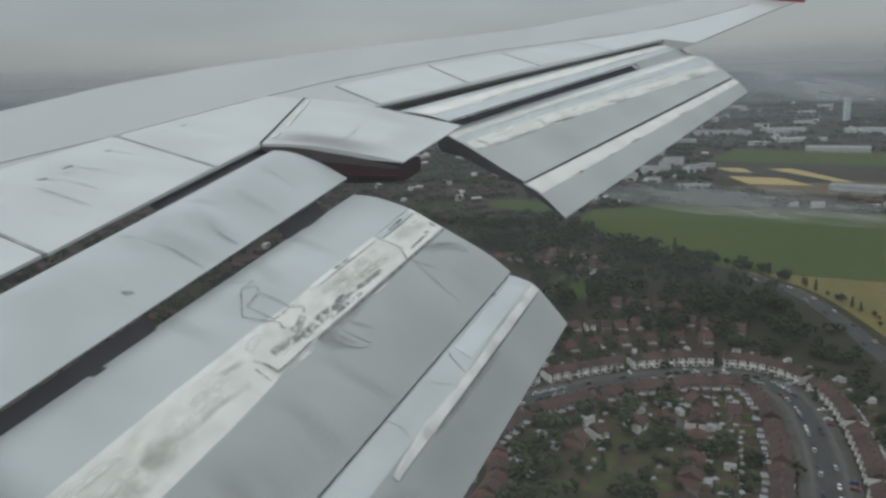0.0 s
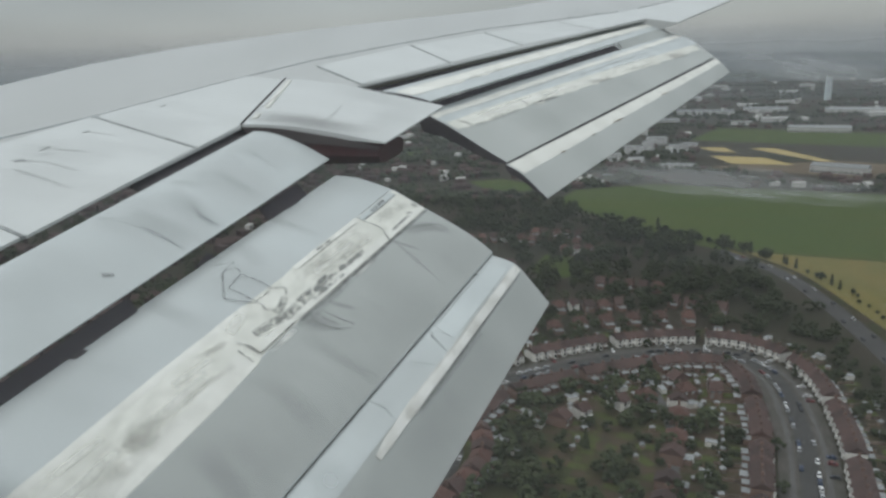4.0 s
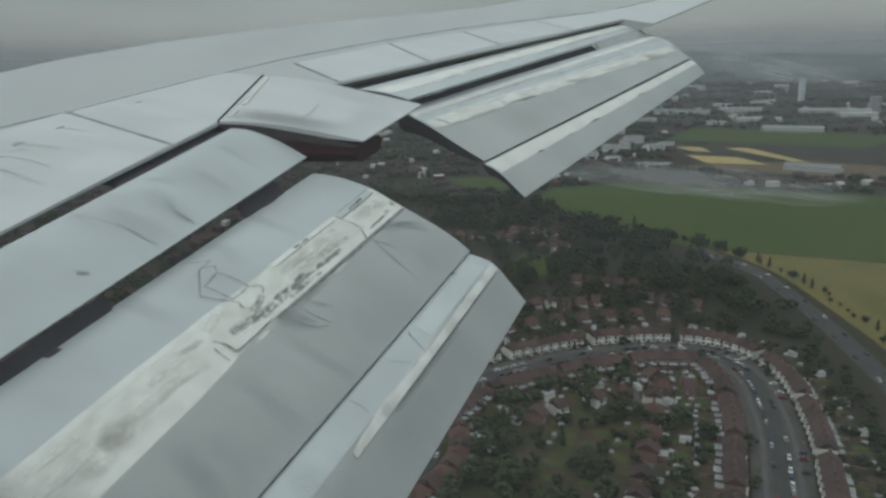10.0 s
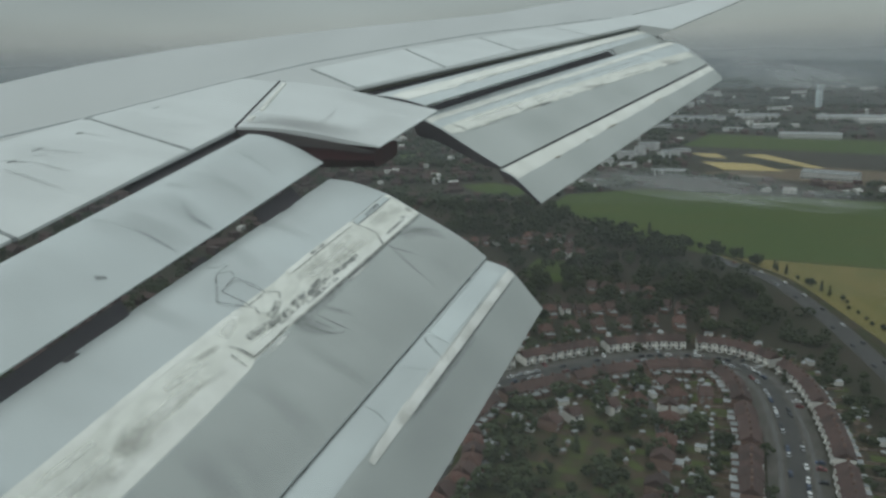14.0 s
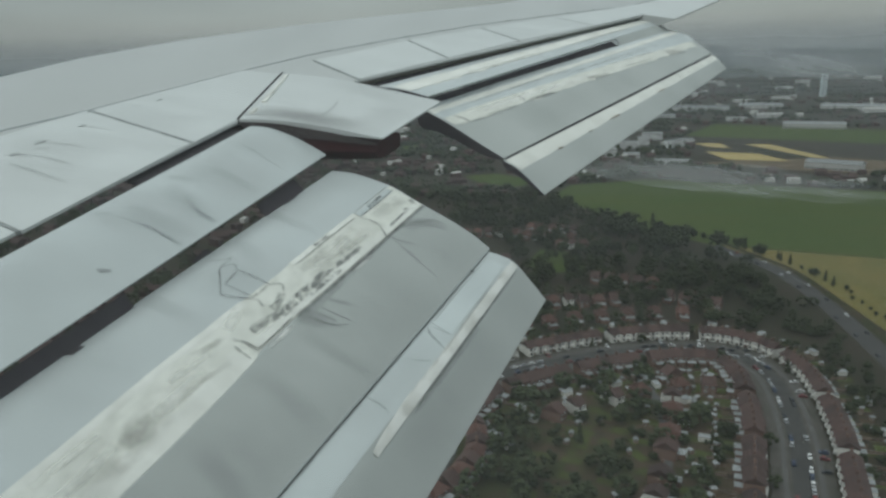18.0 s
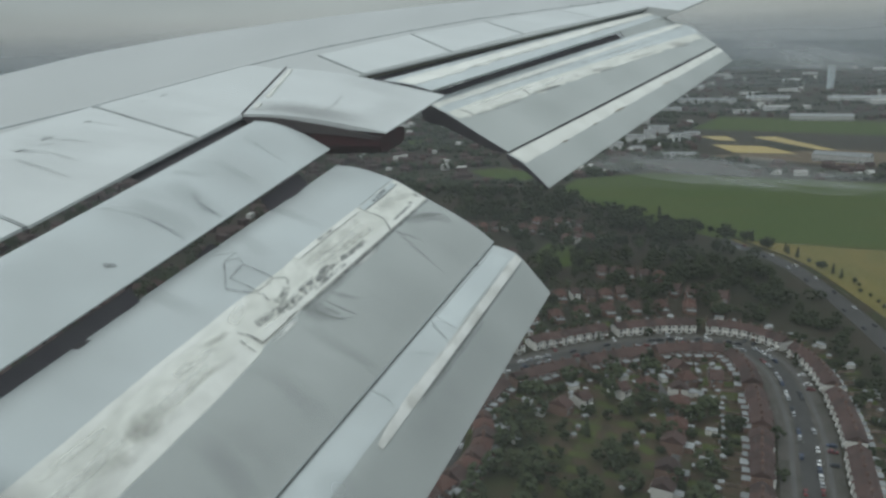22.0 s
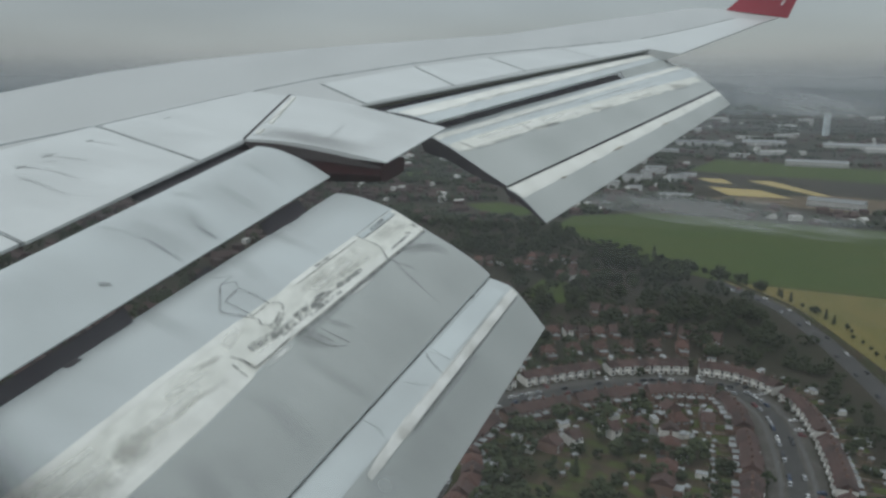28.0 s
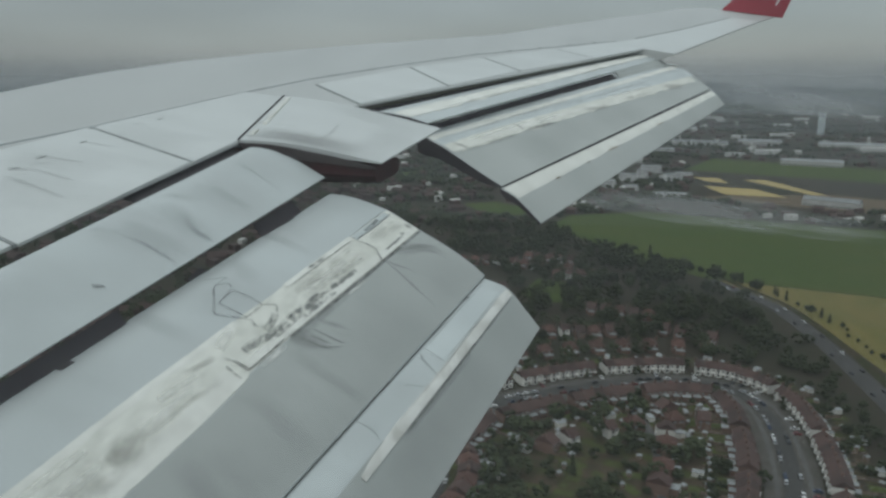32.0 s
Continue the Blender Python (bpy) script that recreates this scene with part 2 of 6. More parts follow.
M_FLAKE = soft_film_material("flaking_dark_primer", (0.22, 0.225, 0.22), 1.15, (17.0, 9.0, 15.0), 0.17, -0.14)
M_RUST = soft_film_material("rusty_spot", (0.30, 0.20, 0.10), 0.9, (5.0, 5.0, 5.0), 0.30, 0.4)
M_RUB = soft_film_material("rubbed_grey_streak", (0.46, 0.455, 0.42), 0.52, (8.0, 5.0, 8.0), 0.24, -0.1)
M_BRIGHT = soft_film_material("chalky_white_wear", (0.92, 0.92, 0.88), 0.9, (3.0, 4.0, 3.0), 0.22, 0.1)


# ---- mesh helpers ----
def mesh(name, verts, faces, material=None, smooth=None):
    me = bpy.data.meshes.new(name)
    me.from_pydata([tuple(v) for v in verts], [], faces)
    if material:
        me.materials.append(material)
    if smooth is not None:
        bm = bmesh.new()
        bm.from_mesh(me)
        bmesh.ops.recalc_face_normals(bm, faces=bm.faces)
        for f in bm.faces:
            f.smooth = True
        for e in bm.edges:
            if len(e.link_faces) == 2 and e.calc_face_angle(0) > radians(smooth):
                e.smooth = False
        bm.to_mesh(me)
        bm.free()
    me.update()
    return me


def part(name, me, parent, label=""):
    ob = new(name, me)
    ob.parent = parent
    return tagged(ob, label)


def empty(name, m, label, category, group="", kind=""):
    ob = new(name)
    ob.matrix_world = m
    return tagged(ob, label, category, group, kind)


def box_data(x0, x1, y0, y1, z0, z1):
    v = [(x, y, z) for z in (z0, z1) for y in (y0, y1) for x in (x0, x1)]
    return v, [(0, 2, 3, 1), (4, 5, 7, 6), (0, 1, 5, 4), (2, 6, 7, 3), (0, 4, 6, 2), (1, 3, 7, 5)]


def joined(blocks):
    verts, faces = [], []
    for v, f in blocks:
        n = len(verts)
        verts += v
        faces += [tuple(i + n for i in q) for q in f]
    return verts, faces


def curve_through(pts, n):
    """n points along a smooth curve through pts."""
    pts = [Vector(p) for p in pts]
    ext = [pts[0] * 2 - pts[1]] + pts + [pts[-1] * 2 - pts[-2]]
    segs, out = len(pts) - 1, []
    for i in range(n):
        u = i / (n - 1) * segs
        k = min(int(u), segs - 1)
        t = u - k
        a, b, c, d = ext[k:k + 4]
        out.append(0.5 * (2 * b + (c - a) * t + (2 * a - 5 * b + 4 * c - d) * t * t + (3 * b - a - 3 * c + d) * t ** 3))
    return out


# ---- the airliner: wing, spoilers, flaps, aileron, winglet ----
airliner = empty("airliner", pose(0, 0, EYE), "grey airliner wing with lowered flaps in flight", "airliner")
DROP, DIHEDRAL, SLOPE = 3.2727, 0.2176, 0.1762


def plane_z(x, y):
    """The plane of the rear upper wing skin."""
    return -DROP + DIHEDRAL * y - SLOPE * x


class Surface:
    """A lofted upper surface: an outboard profile of (x, z) at y_out, carried inboard to the chord x_in0..x_in1 at y_in."""

    def __init__(self, profile, y_out, y_in, x_in, profile_in=None, n=22):
        self.y_out, self.y_in = y_out, y_in
        self.out = curve_through([(x, z, 0) for x, z in profile], n)
        if profile_in:
            self.inn = curve_through([(x, z, 0) for x, z in profile_in], n)
        else:
            x0, x1 = profile[0][0], profile[-1][0]
            self.inn = []
            for p in self.out:
                x = x_in[0] + (p.x - x0) / (x1 - x0) * (x_in[1] - x_in[0])
                self.inn.append(Vector((x, plane_z(x, y_in) + p.y - plane_z(p.x, y_out), 0)))
        self.n = n

    def at(self, s, y, lift=0.0):
        """The point at the share s of the chord and the span y."""
        u = min(max(s, 0), 1) * (self.n - 1)
        k = min(int(u), self.n - 2)
        t = u - k
        a, b = self.out[k].lerp(self.out[k + 1], t), self.inn[k].lerp(self.inn[k + 1], t)
        w = (self.y_out - y) / (self.y_out - self.y_in)
        p = a.lerp(b, w)
        return Vector((p.x, y, p.y + lift))

    def solid(self, thick, material, spans=14, nose=0.25):
        """The panel with a rounded nose and a thin trailing edge; its ends are left to the end ribs."""
        verts, faces, n = [], [], self.n
        for i in range(spans + 1):
            first = self.y_in if self.y_in > 5 else -0.35
            y = first + (self.y_out - first) * i / spans
            for j in range(n):
                verts.append(self.at(j / (n - 1), y))
            for j in reversed(range(n)):
                s = j / (n - 1)
                d = thick * min(1.0, (s / nose) ** 0.5) * (1 - s) ** 0.6 + 0.012
                p = self.at(s, y)
                verts.append(p - Vector((0.3 * d, 0, d)))
        m = 2 * n
        for i in range(spans):
            for j in range(m):
                a, b = i * m + j, i * m + (j + 1) % m
                faces.append((a, b, b + m, a + m))
        return mesh("panel", verts, faces, material, 40)

    def rib(self, y, thick, material, nose=0.25):
        """The end plate of the panel at the span y."""
        n, loop = self.n, []
        for j in range(n):
            loop.append(self.at(j / (n - 1), y))
        for j in reversed(range(n)):
            s = j / (n - 1)
            d = thick * min(1.0, (s / nose) ** 0.5) * (1 - s) ** 0.6 + 0.012
            loop.append(self.at(s, y) - Vector((0.3 * d, 0, d)))
        step = 0.012 if y > (self.y_in + self.y_out) / 2 else -0.012
        back = [p + Vector((0, step, 0)) for p in loop]
        m = len(loop)
        faces = [tuple(range(m)), tuple(reversed(range(m, 2 * m)))] + [(j, (j + 1) % m, (j + 1) % m + m, j + m) for j in range(m)]
        return mesh("rib", loop + back, faces, material, 30)

    def patch(self, y0, y1, lo, hi, material, lift=0.004, spans=24, across=10):
        """A skin laid on the panel between the chord shares lo(y) and hi(y)."""
        verts, faces, w = [], [], across + 1
        for k, up in ((0, lift), (1, lift - 0.003)):
            for i in range(spans + 1):
                y = y0 + (y1 - y0) * i / spans
                a, b = lo(y), hi(y)
                verts += [self.at(a + (b - a) * j / across, y, up) for j in range(w)]
        base = (spans + 1) * w
        for i in range(spans):
            for j in range(across):
                q = i * w + j
                faces.append((q, q + 1, q + w + 1, q + w))
                faces.append((q + base, q + w + base, q + w + 1 + base, q + 1 + base))
            for j in (0, across):
                q = i * w + j
                faces.append((q, q + w, q + w + base, q + base))
        for i in (0, spans):
            for j in range(across):
                q = i * w + j
                faces.append((q, q + 1, q + 1 + base, q + base))
        return mesh("skin", verts, faces, material, 40)


def line(y0, s0, y1, s1):
    return lambda y: s0 + (s1 - s0) * (y - y0) / (y1 - y0)


def seam(surface, pts, width, material, lift=0.010, seed=1):
    """A narrow uneven line laid over chord shares and spans."""
    g = random.Random(seed)
    c = curve_through([(s, y, 0) for s, y in pts], 6 * len(pts))
    verts, faces = [], []
    p = [surface.at(q.x, q.y, lift) for q in c]
    for i, a in enumerate(p):
        d = (p[min(i + 1, len(p) - 1)] - p[max(i - 1, 0)]).normalized()
        side = Vector((-d.y, d.x, 0)).normalized() * width * g.uniform(0.3, 0.75)
        e, f = a + side, a - side
        e.z = a.z - SLOPE * 3.4 * side.x + DIHEDRAL * side.y
        f.z = a.z + SLOPE * 3.4 * side.x - DIHEDRAL * side.y
        verts += [e, f]
    for i in range(len(p) - 1):
        faces.append((2 * i, 2 * i + 1, 2 * i + 3, 2 * i + 2))
    return mesh("seam", verts, faces, material)


def stain(surface, parent, s0, s1, y0, y1, material, lift=0.011, label="film of grime and painted shade"):
    """A film that follows the panel between two chord shares and two spans."""
    n, verts, faces = 8, [], []
    for i in range(n + 1):
        for j in range(n + 1):
            verts.append(surface.at(s0 + (s1 - s0) * j / n, y0 + (y1 - y0) * i / n, lift))
    for i in range(n):
        for j in range(n):
            q = i * (n + 1) + j
            faces.append((q, q + 1, q + n + 2, q + n + 1))
    me = mesh("stain", verts, faces, material, 40)
    layer = me.uv_layers.new(name="UVMap")
    for lp in me.loops:
        i, j = divmod(lp.vertex_index, n + 1)
        layer.data[lp.index].uv = (2 * j / n - 1, 2 * i / n - 1)
    part("dirt", me, parent, label)


# wing body
TE = ((-0.4, -5.50), (0.6, -5.32), (8.20, -3.93), (8.23, -3.95), (10.12, -4.12), (10.16, -3.23), (18.2, 1.23), (18.23, 1.90), (26.0, 5.17), (27.9, 6.05))
HINGE = ((-0.4, -8.7), (0.6, -8.3), (6.79, -5.95), (9.56, -4.8), (11.14, -4.11), (12.69, -3.27), (14.67, -2.11), (19.18, 1.03), (26.06, 4.42), (27.9, 5.2))


def along(table, y):
    return float(np.interp(y, [a for a, _ in table], [b for _, b in table]))


def wing_body():
    verts, faces = [], []
    ys = [-0.4, 0.6, 2, 3.5, 5, 6.5, 7.6, 8.20, 8.23, 9.2, 10.12, 10.16, 11.2, 12.5, 14, 15.5, 17, 18.2, 18.23, 19.5, 21, 22.5, 24, 25.2, 26, 26.7, 27.2, 27.85]
    n = 26
    for y in ys:
        x0, hx = along(TE, y), along(HINGE, y)
        chord = float(np.interp(y, [0, 8, 27.3], [11, 7.5, 2.2]))
        k = float(np.interp(y, [0, 12, 27.3], [0.08, 0.04, 0.045]))
        hx = min(hx, x0 - 0.12)
        top = [(x0 + (hx - x0) * i / 4, 0.0) for i in range(5)]
        top += [(hx - chord * (i / (n - 5)) ** 1.0, chord * i / (n - 5)) for i in range(1, n - 4)]
        pts = []
        for x, d in top:
            pts.append(Vector((x, y, plane_z(x, y) - k * d * d)))
        full = hx - chord
        under = []
        for p in reversed(pts):
            s = min(1.0, max(0.0, (x0 - p.x) / (x0 - full)))
            depth = 0.13 * (x0 - full) * (s ** 0.75) * (1 - s) ** 0.45 * 2.0 + 0.03
            under.append(p - Vector((0, 0, depth)))
        verts += pts + under
    m = 2 * n
    for i in range(len(ys) - 1):
        for j in range(m):
            a, b = i * m + j, i * m + (j + 1) % m
            faces.append((a, b, b + m, a + m))
    faces += [tuple(range(m)), tuple(range((len(ys) - 1) * m, len(ys) * m))]
    return mesh("wing", verts, faces, M_SKIN, 35)


wing = part("wing", wing_body(), airliner, "light grey painted upper wing skin")


def plate(corners, material, lift, thick):
    """A flat plate over four corners (x, y) of the rear wing plane."""
    top = [Vector((x, y, plane_z(x, y) + lift)) for x, y in corners]
    low = [p - Vector((0, 0, thick)) for p in top]
    bm = bmesh.new()
    a, b = [bm.verts.new(p) for p in top], [bm.verts.new(p) for p in low]
    bm.faces.new(a)
    bm.faces.new(list(reversed(b)))
    for i in range(len(a)):
        bm.faces.new((a[i], b[i], b[(i + 1) % len(a)], a[(i + 1) % len(a)]))
    bmesh.ops.recalc_face_normals(bm, faces=bm.faces)
    bmesh.ops.bevel(bm, geom=list(bm.edges), offset=0.003, segments=1, affect="EDGES")
    me = bpy.data.meshes.new("plate")
    bm.to_mesh(me)
    bm.free()
    me.materials.append(material)
    return me


# spoilers: hinge line forward, trailing edge aft
SPOILERS = [
    ((-8.65, -0.25), (-6.17, 5.62), (-4.47, 5.16), (-5.45, -0.25)),
    ((-6.15, 5.66), (-5.50, 7.72), (-4.10, 7.38), (-4.44, 5.20)),
    ((-5.47, 7.76), (-4.62, 9.96), (-4.12, 10.05), (-3.95, 8.19), (-4.07, 7.43)),
    ((-3.92, 10.94), (-2.98, 12.83), (-2.20, 12.15), (-3.12, 10.43)),
    ((-2.94, 12.88), (-1.95, 14.49), (-1.22, 14.00), (-2.16, 12.21)),
    ((-1.91, 14.55), (-0.70, 16.45), (0.10, 16.20), (-1.18, 14.06)),
    ((-0.67, 16.49), (0.62, 18.45), (1.20, 18.16), (0.13, 16.24)),
]
for c in SPOILERS:
    part("spoiler", plate(c, M_SPOIL, 0.012, 0.03), wing, "pale grey spoiler panel")
part("outboard_aileron", plate(((1.03, 19.2), (4.40, 26.0), (5.13, 25.95), (1.92, 18.28), (1.30, 18.24), (0.66, 18.48)), M_SPOIL, 0.004, 0.012), wing, "pale grey outer aileron")

def skin_line(pts, width, material, label):
    """A thin line along the rear wing plane."""
    for (x0, y0), (x1, y1) in zip(pts, pts[1:]):
        a, c = Vector((x0, y0, plane_z(x0, y0))), Vector((x1, y1, plane_z(x1, y1)))
        d = (c - a).normalized()
        s = Vector((-d.y, d.x, 0)).normalized() * width / 2
        up = Vector((0, 0, 0.014))
        v = [a + s + up, a - s + up, c - s + up, c + s + up]
        v += [p - Vector((0, 0, 0.03)) for p in v]
        part("panel_joint", mesh("joint", v, [(0, 1, 2, 3), (7, 6, 5, 4), (0, 4, 5, 1), (1, 5, 6, 2), (2, 6, 7, 3), (3, 7, 4, 0)], material), wing, label)


for c in (((-5.5, 7.74), (-4.09, 7.405)), ((-6.16, 5.64), (-4.455, 5.18)), ((-3.94, 10.91), (-3.12, 10.40)), ((-2.96, 12.86), (-2.18, 12.18)), ((-1.93, 14.52), (-1.2, 14.03)), ((-0.68, 16.47), (0.115, 16.22))):
    skin_line(c, 0.035, M_SEAL, "dark joint between panels")
skin_line(((1.08, 19.27), (2.37, 21.77), (4.21, 25.63)), 0.035, M_SEAL, "dark aileron hinge line")
skin_line(((-6.30, 6.0), (-5.5, 7.74), (-4.8, 9.56), (-4.11, 11.14), (-3.27, 12.69), (-2.11, 14.67), (0.6, 18.5)), 0.02, M_FAINT_LINE, "faint spoiler hinge line")
for y in np.arange(11.5, 18.0, 0.8):
    x = along(HINGE, y) - 0.05
    skin_line(((x, y), (x + 0.08, y + 0.03)), 0.04, M_SEAL, "small dark hinge fitting")
for x, y, w in ((-5.43, 6.41, 0.10), (-5.40, 6.75, 0.12), (-5.31, 7.31, 0.09), (-5.02, 8.39, 0.10), (-5.47, 7.72, 0.10)):
    skin_line(((x, y - w / 2), (x + 0.03, y + w / 2)), 0.035, M_SEAL, "small dark hinge fitting")
SPOILER_TOP = Surface([(-5.49, plane_z(-5.49, 8.2) + 0.004), (-4.7, plane_z(-4.7, 8.2) + 0.004), (-3.95, plane_z(-3.95, 8.2) + 0.004)], 8.2, 0.8, (-8.2, -5.3))
for s0, s1, y0, y1 in ((0.2, 0.8, 6.0, 7.2), (0.2, 0.95, 5.2, 6.2), (0.2, 0.9, 7.45, 8.15), (0.5, 0.98, 3.5, 5.2)):
    stain(SPOILER_TOP, wing, s0, s1, y0, y1, M_SHADE, 0.016)
SPOILER_STREAKS = ((((0.36, 6.36), (0.47, 6.44), (0.58, 6.44), (0.72, 6.40)), 0.05), (((0.36, 6.36), (0.42, 6.40), (0.46, 6.43)), 0.07), (((0.32, 6.72), (0.44, 6.78), (0.58, 6.83)), 0.06), (((0.33, 6.74), (0.37, 6.84)), 0.05),
                   (((0.30, 7.27), (0.38, 7.30), (0.50, 7.32)), 0.05), (((0.24, 8.05), (0.30, 8.12)), 0.05), (((0.40, 6.55), (0.45, 6.66)), 0.04), (((0.45, 6.2), (0.62, 6.15), (0.85, 6.05)), 0.06))

# inboard flap: fore, main and aft panels
IN_FORE = Surface([(-3.78, -0.85), (-3.63, -0.862), (-3.47, -0.90), (-3.2, -1.01), (-2.9, -1.18)], 8.206, 0.8, (-5.071, -4.32))
IN_MAIN = Surface([(-2.84, -1.37), (-2.67, -1.385), (-2.47, -1.43), (-2.14, -1.55), (-1.87, -1.71), (-1.48, -1.93), (-1.22, -2.10), (-1.04, -2.25)], 8.206, 0.8, (-4.419, -2.871))
IN_AFT = Surface([(-1.06, -2.285), (-0.9, -2.335), (-0.754, -2.412), (-0.57, -2.63), (-0.404, -2.839)], 8.206, 0.8, (-2.89, -2.163))
OUT_FORE = Surface([(1.138, 0.405), (1.3, 0.38), (1.48, 0.335), (1.648, 0.277)], 18.5, 10.47, None, [(-2.869, -0.559), (-2.65, -0.59), (-2.41, -0.64), (-2.177, -0.708)])
OUT_MAIN = Surface([(1.845, 0.126), (2.1, 0.05), (2.294, -0.05), (2.583, -0.27), (2.764, -0.40)], 18.5, 10.47, None, [(-2.31, -0.855), (-2.22, -0.895), (-2.097, -0.965), (-1.895, -1.075), (-1.411, -1.387), (-1.113, -1.57)])
OUT_AFT = Surface([(2.75, -0.42), (2.923, -0.541), (3.113, -0.755)], 18.5, 10.47, None, [(-1.13, -1.60), (-0.888, -1.747), (-0.548, -2.081)])

inboard_flap = part("inboard_flap", IN_MAIN.solid(0.22, M_FLAP), airliner, "lowered triple-slotted flap with worn paint")
fore_flap = part("fore_flap", IN_FORE.solid(0.12, M_FLAP), inboard_flap, "pale blue-grey fore flap")
aft_flap = part("aft_flap", IN_AFT.solid(0.10, M_LOWER), inboard_flap, "grey aft flap with chipped edge")
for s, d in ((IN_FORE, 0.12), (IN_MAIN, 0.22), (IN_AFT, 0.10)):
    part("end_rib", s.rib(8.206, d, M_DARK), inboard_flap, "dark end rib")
STRIP_LO = ((-0.4, 0.452), (0.8, 0.442), (3.42, 0.429), (3.88, 0.424), (4.5, 0.416), (8.2, 0.416))
STRIP_HI = ((-0.4, 0.664), (0.8, 0.656), (3.4, 0.640), (3.81, 0.637), (4.55, 0.628), (5.08, 0.616), (5.18, 0.605), (5.68, 0.600), (8.2, 0.603))


def strip_lo(y):
    return along(STRIP_LO, y)


def strip_hi(y):
    return along(STRIP_HI, y)


def ragged(f, amount, seed):
    """An edge that wanders a little, like paint that has flaked."""
    return lambda y: f(y) + amount * (noise.noise((y * 3.1, seed, 0)) + 0.6 * noise.noise((y * 9.7, seed, 3)) + 0.4 * noise.noise((y * 23.0, seed, 7)))


def brush(surface, parent, pts, width, material, lift=0.013, ends=0.8, label="streak of grime and fold shade"):
    """A soft stroke of grime, paint or fold shade along chord shares and spans; ends: how far it fades out at its ends.
    """
    n, w = 7 * len(pts), 4
    c = curve_through([(s, y, 0) for s, y in pts], n)
    verts, faces = [], []
    for i, p in enumerate(c):
        chord = (surface.at(1, p.y) - surface.at(0, p.y)).length
        a, b = c[max(i - 1, 0)], c[min(i + 1, n - 1)]
        d = Vector(((b.x - a.x) * chord, b.y - a.y)).normalized()
        for j in range(w + 1):
            k = (j / w - 0.5) * width
            verts.append(surface.at(p.x - d.y * k / chord, p.y + d.x * k, lift))
    for i in range(n - 1):
        for j in range(w):
            q = i * (w + 1) + j
            faces.append((q, q + 1, q + w + 2, q + w + 1))
    me = mesh("dirt", verts, faces, material, 40)
    layer = me.uv_layers.new(name="UVMap")
    for lp in me.loops:
        i, j = divmod(lp.vertex_index, w + 1)
        layer.data[lp.index].uv = (ends * (2 * i / (n - 1) - 1), 2 * j / w - 1)
    return part("dirt", me, parent, label)


# paint of the main panel
part("worn_strip", IN_MAIN.patch(-0.3, 8.195, ragged(strip_lo, 0.004, 1), strip_hi, M_WORN, spans=140), inboard_flap, "cream strip of worn paint")
part("lower_skin", IN_MAIN.patch(-0.3, 8.195, lambda y: strip_hi(y) + 0.003, lambda y: 0.995, M_LOWER, 0.0045, spans=50), inboard_flap, "satin grey lower skin")
part("blue_patch", IN_MAIN.patch(7.40, 8.12, lambda y: 0.420, lambda y: 0.452, M_METAL, 0.008), inboard_flap, "small blue-grey cover plate")
part("edge_band", IN_MAIN.patch(6.22, 7.36, ragged(lambda y: strip_lo(y) - 0.004, 0.002, 2), ragged(lambda y: strip_lo(y) + 0.019, 0.003, 3), M_PALE, 0.009, 60), inboard_flap, "pale raised sealant band")
part("edge_band", IN_MAIN.patch(-0.3, 5.52, ragged(lambda y: strip_lo(y) - 0.004, 0.003, 4), ragged(lambda y: strip_lo(y) + 0.026, 0.012, 5), M_PALE, 0.0055, 120), inboard_flap, "pale raised sealant band")
part("edge_band", IN_MAIN.patch(5.2, 8.19, ragged(lambda y: strip_hi(y) - 0.030, 0.005, 6), lambda y: strip_hi(y) - 0.003, M_PALE, 0.012, 110), inboard_flap, "pale raised sealant ridge")
part("edge_band", IN_MAIN.patch(-0.3, 5.06, ragged(lambda y: strip_hi(y) - 0.058, 0.018, 7), lambda y: strip_hi(y) - 0.001, M_PALE, 0.0055, 120), inboard_flap, "pale raised sealant band")

